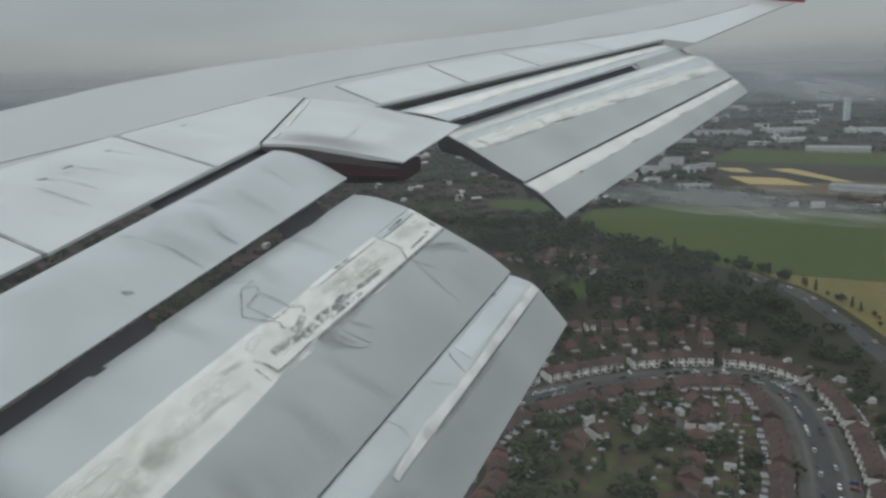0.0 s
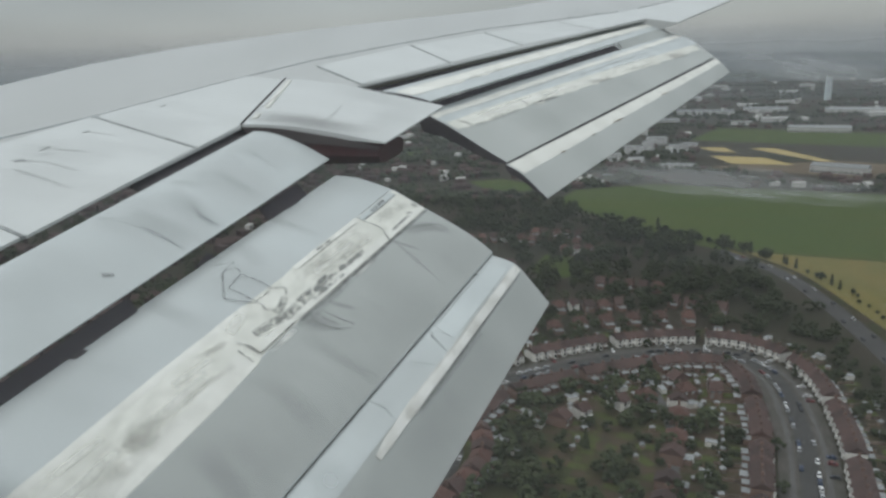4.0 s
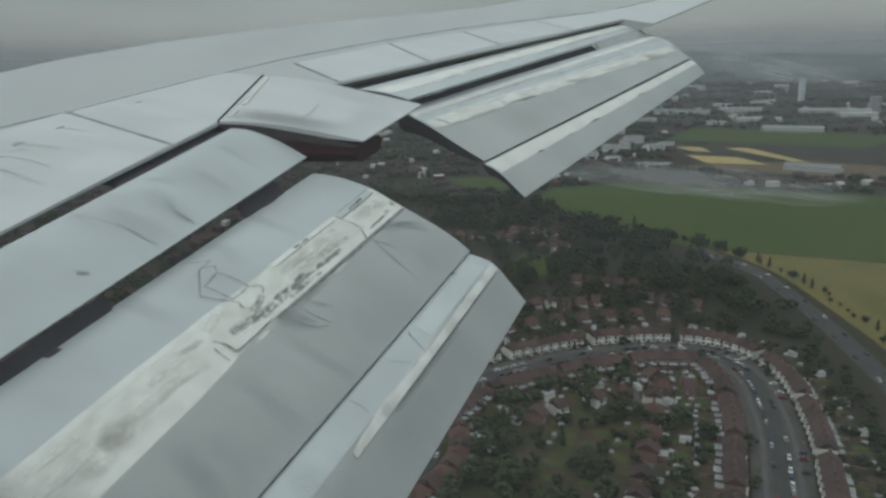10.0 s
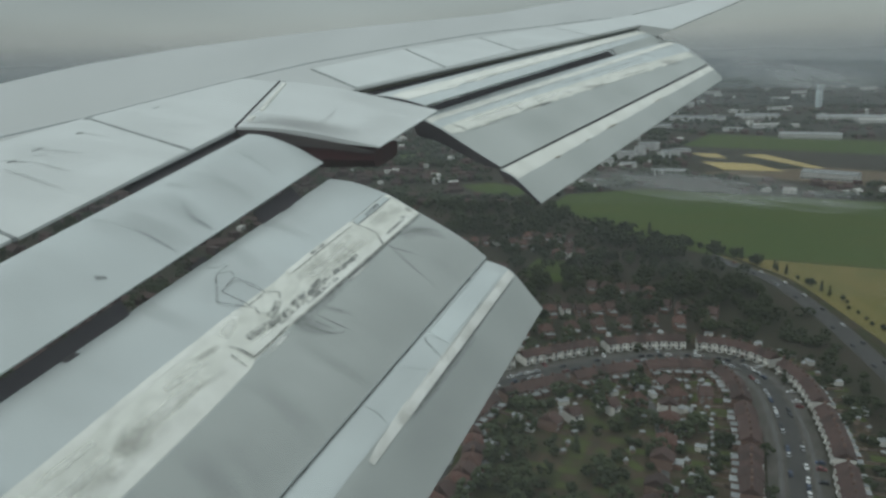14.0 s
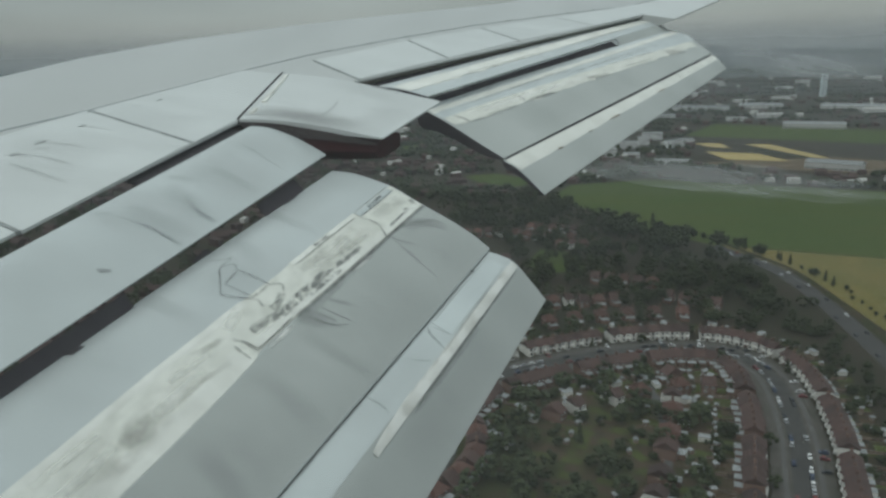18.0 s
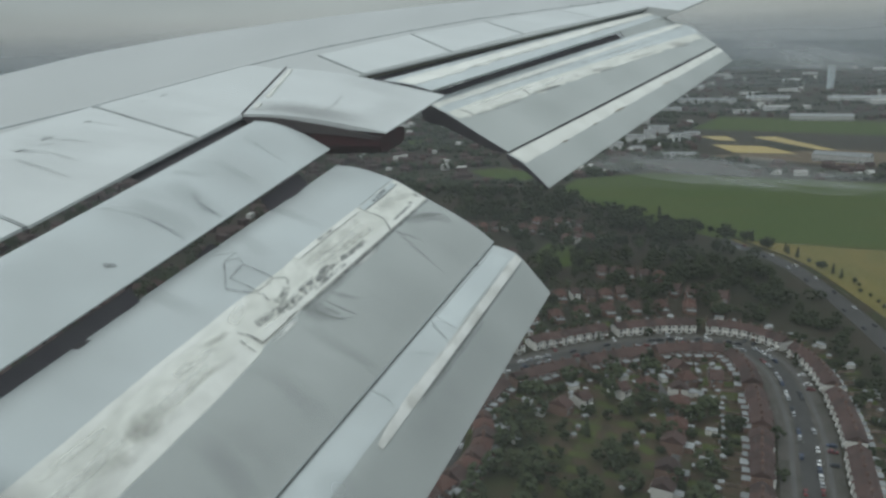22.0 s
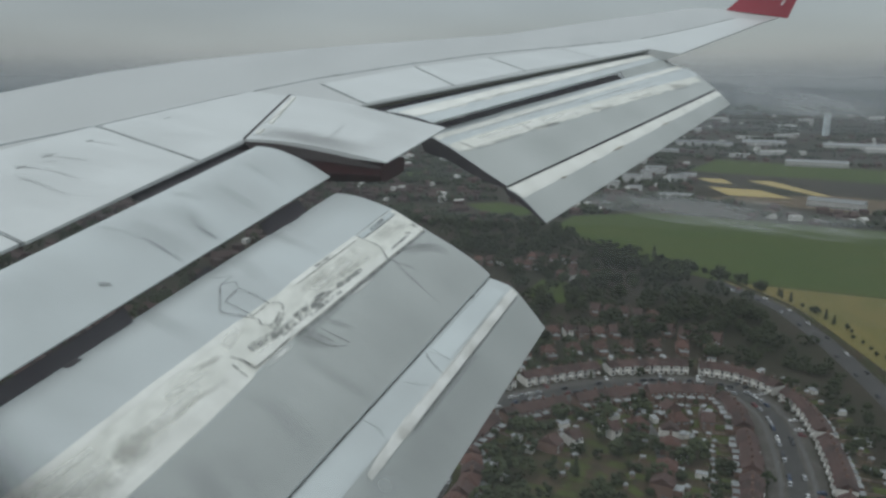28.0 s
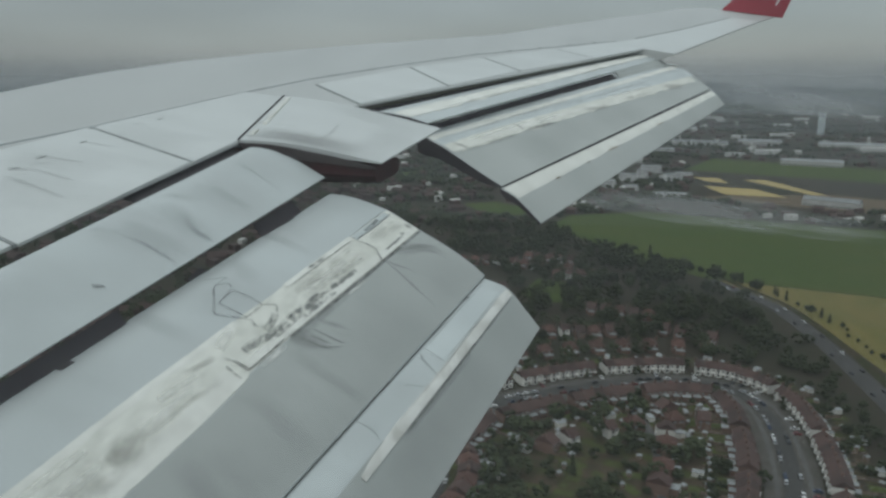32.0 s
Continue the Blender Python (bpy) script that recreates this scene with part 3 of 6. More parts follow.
# dark lines: sealant joints, painted shadow in the ridge's crease, outlined patch on the nose
for pts, w, mt in (
        # first stroke: the ridge's narrow shadow, painted along its crease
        ([(strip_hi(y) + 0.005, y) for y in np.linspace(8.17, 5.7, 12)], 0.034, M_LINE),
        (((0.518, 5.13), (0.555, 5.17), (0.600, 5.17)), 0.040, M_LINE), (((0.545, 5.08), (0.578, 5.07), (0.606, 5.06)), 0.028, M_LINE),
        (((0.600, 5.17), (0.600, 5.40), (0.596, 5.68)), 0.018, M_LINE),
        (((0.454, 7.37), (0.497, 7.41), (0.545, 7.43), (0.581, 7.37), (0.602, 7.31)), 0.026, M_LINE),
        (((0.452, 7.38), (0.455, 7.75), (0.450, 8.12)), 0.020, M_LINE), (((0.418, 7.38), (0.454, 7.38)), 0.018, M_LINE), (((0.418, 7.42), (0.416, 7.8), (0.414, 8.12)), 0.014, M_LINE),
        (((0.440, 6.24), (0.438, 6.8), (0.440, 7.3)), 0.016, M_LINE),
        (((0.302, 5.87), (0.37, 5.87), (0.431, 5.85)), 0.028, M_SPECK), (((0.431, 5.85), (0.435, 5.74), (0.435, 5.62)), 0.022, M_SPECK),
        (((0.435, 5.62), (0.38, 5.63), (0.320, 5.64)), 0.028, M_SPECK), (((0.320, 5.64), (0.311, 5.75), (0.302, 5.87)), 0.024, M_SPECK),
        (((0.206, 6.01), (0.217, 5.84), (0.285, 5.68), (0.347, 5.50)), 0.026, M_SPECK), (((0.347, 5.50), (0.398, 5.55), (0.459, 5.63)), 0.028, M_SPECK),
        (((0.206, 6.01), (0.16, 5.95), (0.10, 5.90)), 0.018, M_SPECK), (((0.217, 5.84), (0.26, 5.93), (0.302, 5.87)), 0.018, M_SPECK),
        (((0.431, 5.85), (0.47, 5.93), (0.50, 5.86)), 0.024, M_SPECK), (((0.459, 5.63), (0.49, 5.60), (0.52, 5.66)), 0.03, M_SPECK),
        (((0.628, 5.77), (0.66, 5.79), (0.694, 5.83), (0.727, 5.94)), 0.018, M_LINE), (((0.630, 5.94), (0.68, 5.96), (0.727, 5.99)), 0.018, M_LINE), (((0.64, 5.86), (0.69, 5.89)), 0.015, M_LINE),
        (((0.555, 8.10), (0.569, 8.15)), 0.075, M_LINE), (((0.568, 7.90), (0.576, 7.97)), 0.035, M_LINE)):
    brush(IN_MAIN, inboard_flap, pts, w, mt, 0.015, 0.6, "dark line of sealant and crease shade")
# flaked paint on the ridge
for pts, w in ((((0.570, 6.95), (0.566, 6.66), (0.553, 6.27)), 0.050), (((0.556, 6.36), (0.558, 6.12), (0.559, 5.88)), 0.085), (((0.559, 5.96), (0.563, 5.65), (0.549, 5.49), (0.541, 5.30)), 0.080),
               (((0.532, 5.62), (0.520, 5.75), (0.500, 5.84)), 0.07), (((0.425, 6.95), (0.424, 6.6)), 0.035), (((0.435, 7.9), (0.44, 7.6)), 0.045), (((0.580, 7.9), (0.582, 7.5)), 0.025), (((0.585, 6.5), (0.582, 6.0)), 0.03)):
    brush(IN_MAIN, inboard_flap, pts, w, M_FLAKE, 0.017, 0.55, "flaked dark paint")
# chalky white wear
for pts, w in ((((0.435, 5.44), (0.455, 5.30), (0.47, 5.18)), 0.10), (((0.54, 4.75), (0.548, 4.4), (0.545, 4.1)), 0.10), (((0.50, 4.9), (0.49, 4.5)), 0.07), (((0.50, 7.2), (0.51, 6.7), (0.50, 6.3)), 0.09), (((0.545, 7.2), (0.535, 6.8)), 0.06),
               (((0.54, 3.9), (0.55, 3.5), (0.55, 3.2)), 0.08), (((0.475, 3.9), (0.47, 3.4)), 0.06), (((0.575, 5.32), (0.585, 5.60)), 0.05), (((0.616, 6.55), (0.617, 6.95)), 0.035), (((0.617, 5.25), (0.614, 5.6)), 0.04)):
    brush(IN_MAIN, inboard_flap, pts, w, M_BRIGHT, 0.011, 0.8, "chalky white wear")
# rubbed grey streaks on the inner strip
for pts, w in ((((0.566, 4.40), (0.568, 4.01), (0.575, 3.72), (0.585, 3.45)), 0.17), (((0.545, 4.25), (0.550, 4.0), (0.56, 3.75)), 0.20), (((0.575, 4.95), (0.560, 4.6), (0.565, 4.4)), 0.045), (((0.49, 5.1), (0.47, 4.8)), 0.06), (((0.57, 3.4), (0.575, 2.9), (0.58, 2.2)), 0.10),
               (((0.47, 6.1), (0.48, 6.6), (0.475, 7.2)), 0.12), (((0.50, 7.5), (0.51, 8.1)), 0.16), (((0.53, 6.2), (0.53, 6.8), (0.535, 7.3)), 0.10)):
    brush(IN_MAIN, inboard_flap, pts, w, M_RUB, 0.012, 0.9, "grey rubbed streak")
# soft grime below the ridge, the arc, and shade painted along the skin's folds
for pts, w, mt in ((((0.605, 7.50), (0.628, 7.75), (0.663, 7.97), (0.703, 8.04), (0.745, 7.97)), 0.055, M_SOFT), (((0.62, 7.55), (0.645, 7.80), (0.68, 7.93), (0.73, 7.98)), 0.12, M_SOFT),
                   (((0.612, 7.36), (0.66, 7.30), (0.714, 7.25), (0.80, 7.20), (0.92, 7.17)), 0.05, M_SOFT), (((0.60, 7.34), (0.64, 7.36), (0.70, 7.45)), 0.05, M_SOFT),
                   (((0.612, 5.65), (0.64, 5.78), (0.68, 5.92)), 0.20, M_SOFT), (((0.625, 6.05), (0.66, 6.12), (0.70, 6.18)), 0.06, M_SOFT), (((0.615, 6.6), (0.618, 6.1), (0.622, 5.6)), 0.06, M_SOFT), (((0.612, 7.3), (0.612, 6.9), (0.612, 6.5)), 0.035, M_SOFT),
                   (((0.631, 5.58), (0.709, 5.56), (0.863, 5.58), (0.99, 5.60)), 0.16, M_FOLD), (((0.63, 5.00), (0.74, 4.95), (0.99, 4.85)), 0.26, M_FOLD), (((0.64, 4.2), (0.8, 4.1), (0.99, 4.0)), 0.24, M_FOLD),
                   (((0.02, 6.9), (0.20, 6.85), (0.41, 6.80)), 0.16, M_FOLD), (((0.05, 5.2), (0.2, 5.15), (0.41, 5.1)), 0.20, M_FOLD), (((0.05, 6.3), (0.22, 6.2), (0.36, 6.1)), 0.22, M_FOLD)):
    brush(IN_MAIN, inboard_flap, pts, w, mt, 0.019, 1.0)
# grey films: grime, plus painted shade of the skin's slight facets
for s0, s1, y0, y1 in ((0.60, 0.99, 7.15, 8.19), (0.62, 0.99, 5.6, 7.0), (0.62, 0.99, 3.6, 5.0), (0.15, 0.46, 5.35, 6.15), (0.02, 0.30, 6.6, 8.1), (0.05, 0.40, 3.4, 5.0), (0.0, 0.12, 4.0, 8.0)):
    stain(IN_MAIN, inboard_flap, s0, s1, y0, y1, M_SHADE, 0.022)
for k, y0, y1 in ((0.085, 4.42, 4.54), (0.030, 7.20, 7.42)):
    part("nose_cutout", IN_MAIN.patch(y0, y1, lambda y: 0.0, lambda y, k=k: k, M_DARK, 0.006, 4, 3), inboard_flap, "dark cut-out in the flap nose")

# aft panel: bare metal nose, chipped seal strip, dirty joints
part("metal_skin", IN_AFT.patch(-0.3, 8.195, lambda y: 0.02, lambda y: 0.45, M_FLAP), inboard_flap, "grey nose skin")
part("blue_patch", IN_AFT.patch(6.58, 8.02, lambda y: 0.075, lambda y: 0.42, M_METAL, 0.007), inboard_flap, "bare blue metal plate")
part("chipped_edge", IN_AFT.patch(4.95, 8.17, ragged(lambda y: 0.452 + 0.06 * max(0.0, 5.5 - y) ** 2 / 0.3, 0.012, 11), ragged(lambda y: 0.560, 0.006, 12), M_RIDGE, 0.014, 120), inboard_flap, "chipped white seal strip")
for pts, w, mt in (([(0.575, y) for y in np.linspace(8.1, 5.6, 10)], 0.022, M_LINE), ([(0.03, y) for y in np.linspace(8.15, 0.0, 14)], 0.016, M_LINE), (((0.03, 7.64), (0.05, 7.72)), 0.06, M_LINE),
                   (((0.10, 6.52), (0.156, 6.46), (0.30, 6.40), (0.462, 6.34)), 0.035, M_LINE), (((0.06, 6.62), (0.24, 6.58), (0.43, 6.56)), 0.020, M_SOFT), (((0.09, 8.02), (0.08, 7.3), (0.09, 6.6)), 0.020, M_SOFT), (((0.42, 8.0), (0.43, 7.3), (0.42, 6.6)), 0.025, M_SOFT),
                   (((0.10, 6.02), (0.28, 6.06), (0.43, 6.12)), 0.03, M_SOFT), (((0.04, 5.42), (0.25, 5.40), (0.42, 5.34)), 0.03, M_SOFT), (((0.46, 7.9), (0.455, 7.3), (0.47, 6.5), (0.465, 5.6)), 0.03, M_RUB), (((0.60, 6.9), (0.59, 6.2), (0.58, 5.5)), 0.06, M_SOFT)):
    brush(IN_AFT, inboard_flap, pts, w, mt, 0.018, 0.8, "dirty joint in the skin")
for s0, s1, y0, y1 in ((0.56, 0.98, 5.0, 7.0), (0.02, 0.44, 5.0, 6.5)):
    stain(IN_AFT, inboard_flap, s0, s1, y0, y1, M_SHADE, 0.020)

for pts, w in SPOILER_STREAKS:
    brush(SPOILER_TOP, wing, pts, w, M_SOFT, 0.020, 0.9)

# fore panel: stains, and long faint folds painted on as soft shade
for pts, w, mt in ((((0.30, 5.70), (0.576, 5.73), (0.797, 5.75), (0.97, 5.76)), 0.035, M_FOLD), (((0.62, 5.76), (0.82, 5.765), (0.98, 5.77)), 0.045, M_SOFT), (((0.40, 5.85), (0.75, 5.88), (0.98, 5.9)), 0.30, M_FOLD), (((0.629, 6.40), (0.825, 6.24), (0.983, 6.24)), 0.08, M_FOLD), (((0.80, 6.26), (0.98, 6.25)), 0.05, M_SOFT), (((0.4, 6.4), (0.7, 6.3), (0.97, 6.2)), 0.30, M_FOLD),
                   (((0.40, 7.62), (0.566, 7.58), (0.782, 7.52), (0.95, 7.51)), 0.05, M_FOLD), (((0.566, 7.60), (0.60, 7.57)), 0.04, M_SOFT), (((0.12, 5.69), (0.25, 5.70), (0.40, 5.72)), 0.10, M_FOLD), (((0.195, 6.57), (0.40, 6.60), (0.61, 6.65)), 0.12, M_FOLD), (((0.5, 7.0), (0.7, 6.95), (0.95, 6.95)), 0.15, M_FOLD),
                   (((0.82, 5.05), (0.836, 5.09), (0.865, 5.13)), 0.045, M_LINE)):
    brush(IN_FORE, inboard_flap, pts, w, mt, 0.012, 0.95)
for s0, s1, y0, y1 in ((0.1, 0.98, 5.2, 6.5), (0.2, 0.98, 6.5, 7.4), (0.1, 0.9, 4.2, 5.3), (0.1, 0.9, 7.2, 8.15)):
    stain(IN_FORE, inboard_flap, s0, s1, y0, y1, M_SHADE, 0.009)


def fitting(surface, s, y, w, d, h, parent):
    p = surface.at(s, y)
    v, f = box_data(-d / 2, d / 2, -w / 2, w / 2, -h, 0.0)
    v = [(p.x + a + 0.1 * c, p.y + b_ - 0.15 * a, p.z + c + DIHEDRAL * b_ - SLOPE * a) for a, b_, c in v]
    part("hinge_fitting", mesh("fitting", v, f, M_DARK), parent, "dark hinge fitting in the slot")


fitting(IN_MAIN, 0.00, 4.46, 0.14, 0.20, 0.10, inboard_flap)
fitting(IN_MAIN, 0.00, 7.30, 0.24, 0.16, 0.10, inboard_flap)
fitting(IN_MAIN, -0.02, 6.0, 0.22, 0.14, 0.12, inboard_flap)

outboard_flap = part("outboard_flap", OUT_MAIN.solid(0.26, M_OUTER), airliner, "lowered outer flap with stained paint")
part("fore_flap", OUT_FORE.solid(0.10, M_METAL), outboard_flap, "streaked metal fore flap")
part("aft_flap", OUT_AFT.solid(0.09, M_OUTER), outboard_flap, "grey aft flap")
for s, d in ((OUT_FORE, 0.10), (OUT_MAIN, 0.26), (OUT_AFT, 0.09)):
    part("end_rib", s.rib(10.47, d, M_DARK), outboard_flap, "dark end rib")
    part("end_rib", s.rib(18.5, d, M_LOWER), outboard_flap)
OUT_LO = ((10.4, 0.545), (11.5, 0.505), (14.5, 0.52), (18.5, 0.58))
OUT_HI = ((10.4, 0.64), (14.2, 0.65), (18.5, 0.69))
part("nose_skin", OUT_MAIN.patch(10.5, 18.48, lambda y: 0.0, lambda y: along(OUT_LO, y), M_METAL), outboard_flap, "pale metal nose skin")
part("worn_strip", OUT_MAIN.patch(10.52, 18.3, ragged(lambda y: along(OUT_LO, y), 0.012, 21), ragged(lambda y: along(OUT_HI, y), 0.022, 22), M_WORN, 0.006, 160), outboard_flap, "cream strip of worn paint")
part("edge_band", OUT_MAIN.patch(11.2, 14.3, ragged(lambda y: 0.575, 0.02, 23), ragged(lambda y: 0.612, 0.02, 24), M_PALE, 0.010, 80), outboard_flap, "pale sealant band")
part("edge_band", OUT_MAIN.patch(10.5, 18.4, ragged(lambda y: 0.24 - 0.02 * (y - 10.5), 0.03, 25), ragged(lambda y: 0.38 - 0.02 * (y - 10.5), 0.03, 26), M_PALE, 0.008, 120), outboard_flap, "pale streak of bare metal")
part("edge_band", OUT_FORE.patch(10.5, 18.4, ragged(lambda y: 0.25, 0.05, 27), ragged(lambda y: 0.66, 0.08, 28), M_PALE, 0.006, 120), outboard_flap, "pale streak of bare metal")
part("chipped_edge", OUT_AFT.patch(10.5, 18.48, lambda y: 0.045 + 0.0125 * (y - 10.5), ragged(lambda y: 0.50, 0.012, 29), M_PALE, 0.004, 60), outboard_flap, "pale seal strip")
part("gap_line", seam(OUT_AFT, [(0.012 + 0.0125 * (y - 10.5), y) for y in np.linspace(10.5, 18.4, 20)], 0.022, M_DARK, 0.012, 43), outboard_flap, "dark panel gap")
for pts, w, mt in ((((0.645, 10.6), (0.648, 11.2), (0.65, 11.9)), 0.05, M_RUB), (((0.64, 12.2), (0.645, 12.6), (0.65, 12.9)), 0.04, M_LINE), (((0.61, 13.95), (0.64, 14.2), (0.655, 14.6)), 0.07, M_GRIME), (((0.60, 13.5), (0.64, 13.5)), 0.08, M_GRIME),
                   (((0.616, 16.9), (0.66, 17.2), (0.70, 17.6)), 0.14, M_GRIME), (((0.63, 15.2), (0.64, 15.8), (0.645, 16.4)), 0.05, M_RUB), (((0.56, 10.7), (0.60, 10.75), (0.64, 10.8)), 0.05, M_LINE), (((0.565, 11.0), (0.56, 11.7), (0.55, 12.4)), 0.05, M_BRIGHT), (((0.60, 12.6), (0.58, 13.2)), 0.05, M_BRIGHT),
                   (((0.40, 11.0), (0.36, 12.4), (0.33, 14.0)), 0.06, M_RUB), (((0.45, 13.6), (0.43, 15.0), (0.42, 16.8)), 0.06, M_RUB), (((0.52, 14.8), (0.54, 15.6), (0.55, 16.6)), 0.05, M_BRIGHT), (((0.10, 16.6), (0.3, 16.8), (0.5, 17.0)), 0.10, M_SOFT), (((0.50, 12.1), (0.58, 12.12), (0.65, 12.14)), 0.03, M_LINE)):
    brush(OUT_MAIN, outboard_flap, pts, w, mt, 0.014, 0.9)
for s0, s1, y0, y1 in ((0.05, 0.45, 10.6, 12.6), (0.1, 0.5, 12.2, 14.4), (0.1, 0.5, 14.5, 16.6), (0.65, 0.99, 11.4, 13.6), (0.65, 0.99, 13.4, 15.6)):
    stain(OUT_MAIN, outboard_flap, s0, s1, y0, y1, M_SHADE, 0.016)
for pts, w in ((((0.505, 11.50), (0.520, 11.62)), 0.04), (((0.505, 12.45), (0.515, 12.55)), 0.035), (((0.49, 13.2), (0.51, 13.55)), 0.04), (((0.48, 15.2), (0.5, 15.5)), 0.03)):
    brush(OUT_AFT, outboard_flap, pts, w, M_RUST, 0.010, 0.6, "small rusty spot")
for pts, w in ((((0.62, 11.2), (0.60, 12.6), (0.64, 14.0)), 0.08), (((0.70, 14.6), (0.66, 15.9), (0.7, 17.2)), 0.08), (((0.2, 12.0), (0.15, 13.5), (0.2, 15.0)), 0.06)):
    brush(OUT_FORE, outboard_flap, pts, w, M_RUB, 0.009, 0.9)


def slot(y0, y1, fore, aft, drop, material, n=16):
    """A plate closing the slot between two edges; the dark ones are added shade."""
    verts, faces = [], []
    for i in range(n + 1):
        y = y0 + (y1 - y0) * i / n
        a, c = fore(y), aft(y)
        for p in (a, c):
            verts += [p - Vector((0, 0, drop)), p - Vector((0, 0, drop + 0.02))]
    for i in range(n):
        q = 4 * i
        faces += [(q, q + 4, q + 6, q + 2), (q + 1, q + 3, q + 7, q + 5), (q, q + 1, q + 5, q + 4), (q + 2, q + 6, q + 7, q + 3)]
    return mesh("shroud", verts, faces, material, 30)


def edge(y):
    x = along(TE, y)
    return Vector((x - 0.10, y, plane_z(x, y)))


# dark sheets added under the open slots to stand in for their shade
part("slot_shroud", slot(10.2, 18.2, edge, lambda y: OUT_FORE.at(0.12, max(y, 10.47)) + Vector((0, 0, 0.02)), 0.10, M_DARK), outboard_flap, "added dark sheet for the shade in the wing slot")
part("slot_shroud", slot(10.5, 16.2, lambda y: OUT_FORE.at(0.85, y), lambda y: OUT_MAIN.at(0.12, y), 0.10, M_DARK), outboard_flap, "added dark sheet for the shade in the flap slot")
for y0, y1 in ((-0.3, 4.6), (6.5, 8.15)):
    part("slot_shroud", slot(y0, y1, edge, lambda y: IN_FORE.at(0.10, y), 0.07, M_DARK), inboard_flap, "added dark sheet for the shade in the wing slot")
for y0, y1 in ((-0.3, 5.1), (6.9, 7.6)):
    part("slot_shroud", slot(y0, y1, lambda y: IN_FORE.at(0.96, y), lambda y: IN_MAIN.at(0.08, y), 0.09, M_DARK), inboard_flap, "added dark sheet for the shade in the flap slot")
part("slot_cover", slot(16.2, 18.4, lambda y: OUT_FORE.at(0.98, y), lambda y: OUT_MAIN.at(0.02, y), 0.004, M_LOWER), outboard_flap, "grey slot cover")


# inboard aileron between the flaps
def aileron_mesh():
    a, b = Vector((-3.94, 8.25, -0.775)), Vector((-4.11, 10.1, -0.335))
    c, d = Vector((-2.29, 8.45, -1.03)), Vector((-1.90, 10.05, -0.745))
    verts, faces, nu, nv = [], [], 12, 16
    for k in (0, 1):
        for i in range(nu + 1):
            for j in range(nv + 1):
                u, v = i / nu, j / nv
                p = a.lerp(b, u).lerp(c.lerp(d, u), v)
                p.z += 0.07 * math.sin(math.pi * v) * (1 - 0.6 * v)
                if k:
                    p.z -= 0.015 + 0.16 * (1 - v) * min(1, v * 5 + 0.3)
                verts.append(p)
    w, base = nv + 1, (nu + 1) * (nv + 1)
    for i in range(nu):
        for j in range(nv):
            q = i * w + j
            faces += [(q, q + 1, q + w + 1, q + w), (q + base, q + w + base, q + w + 1 + base, q + 1 + base)]
    rim = [j for j in range(nv)] + [i * w + nv for i in range(nu)] + [nu * w + j for j in range(nv, 0, -1)] + [i * w for i in range(nu, 0, -1)]
    for q, r in zip(rim, rim[1:] + rim[:1]):
        faces.append((q, r, r + base, q + base))
    return mesh("aileron", verts, faces, M_SPOIL, 35)


AILERON = Surface([(-4.11, -0.335), (-3.55, -0.40), (-3.0, -0.49), (-2.45, -0.61), (-1.90, -0.74)], 10.08, 8.27, None, [(-3.94, -0.765), (-3.53, -0.785), (-3.11, -0.85), (-2.7, -0.925), (-2.29, -1.025)])
inboard_aileron = part("inboard_aileron", aileron_mesh(), airliner, "grey inner aileron panel with dirty hinge edge")


# dark fairing below the aileron
def canoe(x0, x1, y, z0, z1, width, depth):
    verts, faces, n, m = [], [], 16, 10
    for i in range(n + 1):
        u = i / n
        r = max(0.2, math.sin(math.pi * min(1, u * 0.72 + 0.14)) ** 0.4)
        for j in range(m):
            a = 2 * math.pi * j / m
            c, e = math.cos(a), math.sin(a)
            verts.append((x0 + (x1 - x0) * u, y + width * r * math.copysign(abs(c) ** 0.5, c), z0 + (z1 - z0) * u + depth * r * math.copysign(abs(e) ** 0.5, e)))
    for i in range(n):
        for j in range(m):
            faces.append((i * m + j, i * m + (j + 1) % m, (i + 1) * m + (j + 1) % m, (i + 1) * m + j))
    faces += [tuple(range(m)), tuple(range(n * m, n * m + m))]
    return mesh("fairing", verts, faces, M_MAROON, 50)


part("flap_track_fairing", canoe(-5.4, -2.40, 9.15, -1.02, -1.20, 0.85, 0.16), airliner, "dark maroon track fairing")
# dark block added beside the aileron hinge to darken the gap
part("rear_cove", mesh("cove", *box_data(-5.0, -4.3, 8.25, 10.1, -1.3, -0.86), M_DARK), airliner, "added dark block for the shade in the wing gap")


def bar(a, b, width, material, lift=0.012, drop=0.03):
    """A thin flat bar from a to b."""
    a, b = Vector(a), Vector(b)
    d = (b - a).normalized()
    s = Vector((-d.y, d.x, 0)).normalized() * width / 2
    top = [p + k * s + Vector((0, 0, lift)) for p, k in ((a, 1), (a, -1), (b, -1), (b, 1))]
    v = top + [p - Vector((0, 0, drop)) for p in top]
    return mesh("bar", v, [(0, 1, 2, 3), (7, 6, 5, 4), (0, 4, 5, 1), (1, 5, 6, 2), (2, 6, 7, 3), (3, 7, 4, 0)], material)


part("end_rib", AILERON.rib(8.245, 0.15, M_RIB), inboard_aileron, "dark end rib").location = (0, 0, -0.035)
part("seal", bar((-3.95, 8.24, -0.768), (-4.12, 10.10, -0.328), 0.014, M_DARK, 0.008), inboard_aileron, "dark hinge gap")
part("seal", bar((-3.88, 8.85, -0.632), (-4.02, 10.0, -0.362), 0.055, M_PALE, 0.012), inboard_aileron, "pale hinge seal")
part("seal", bar((-3.87, 8.45, -0.728), (-3.885, 8.62, -0.69), 0.06, M_PALE, 0.012), inboard_aileron, "pale hinge seal")
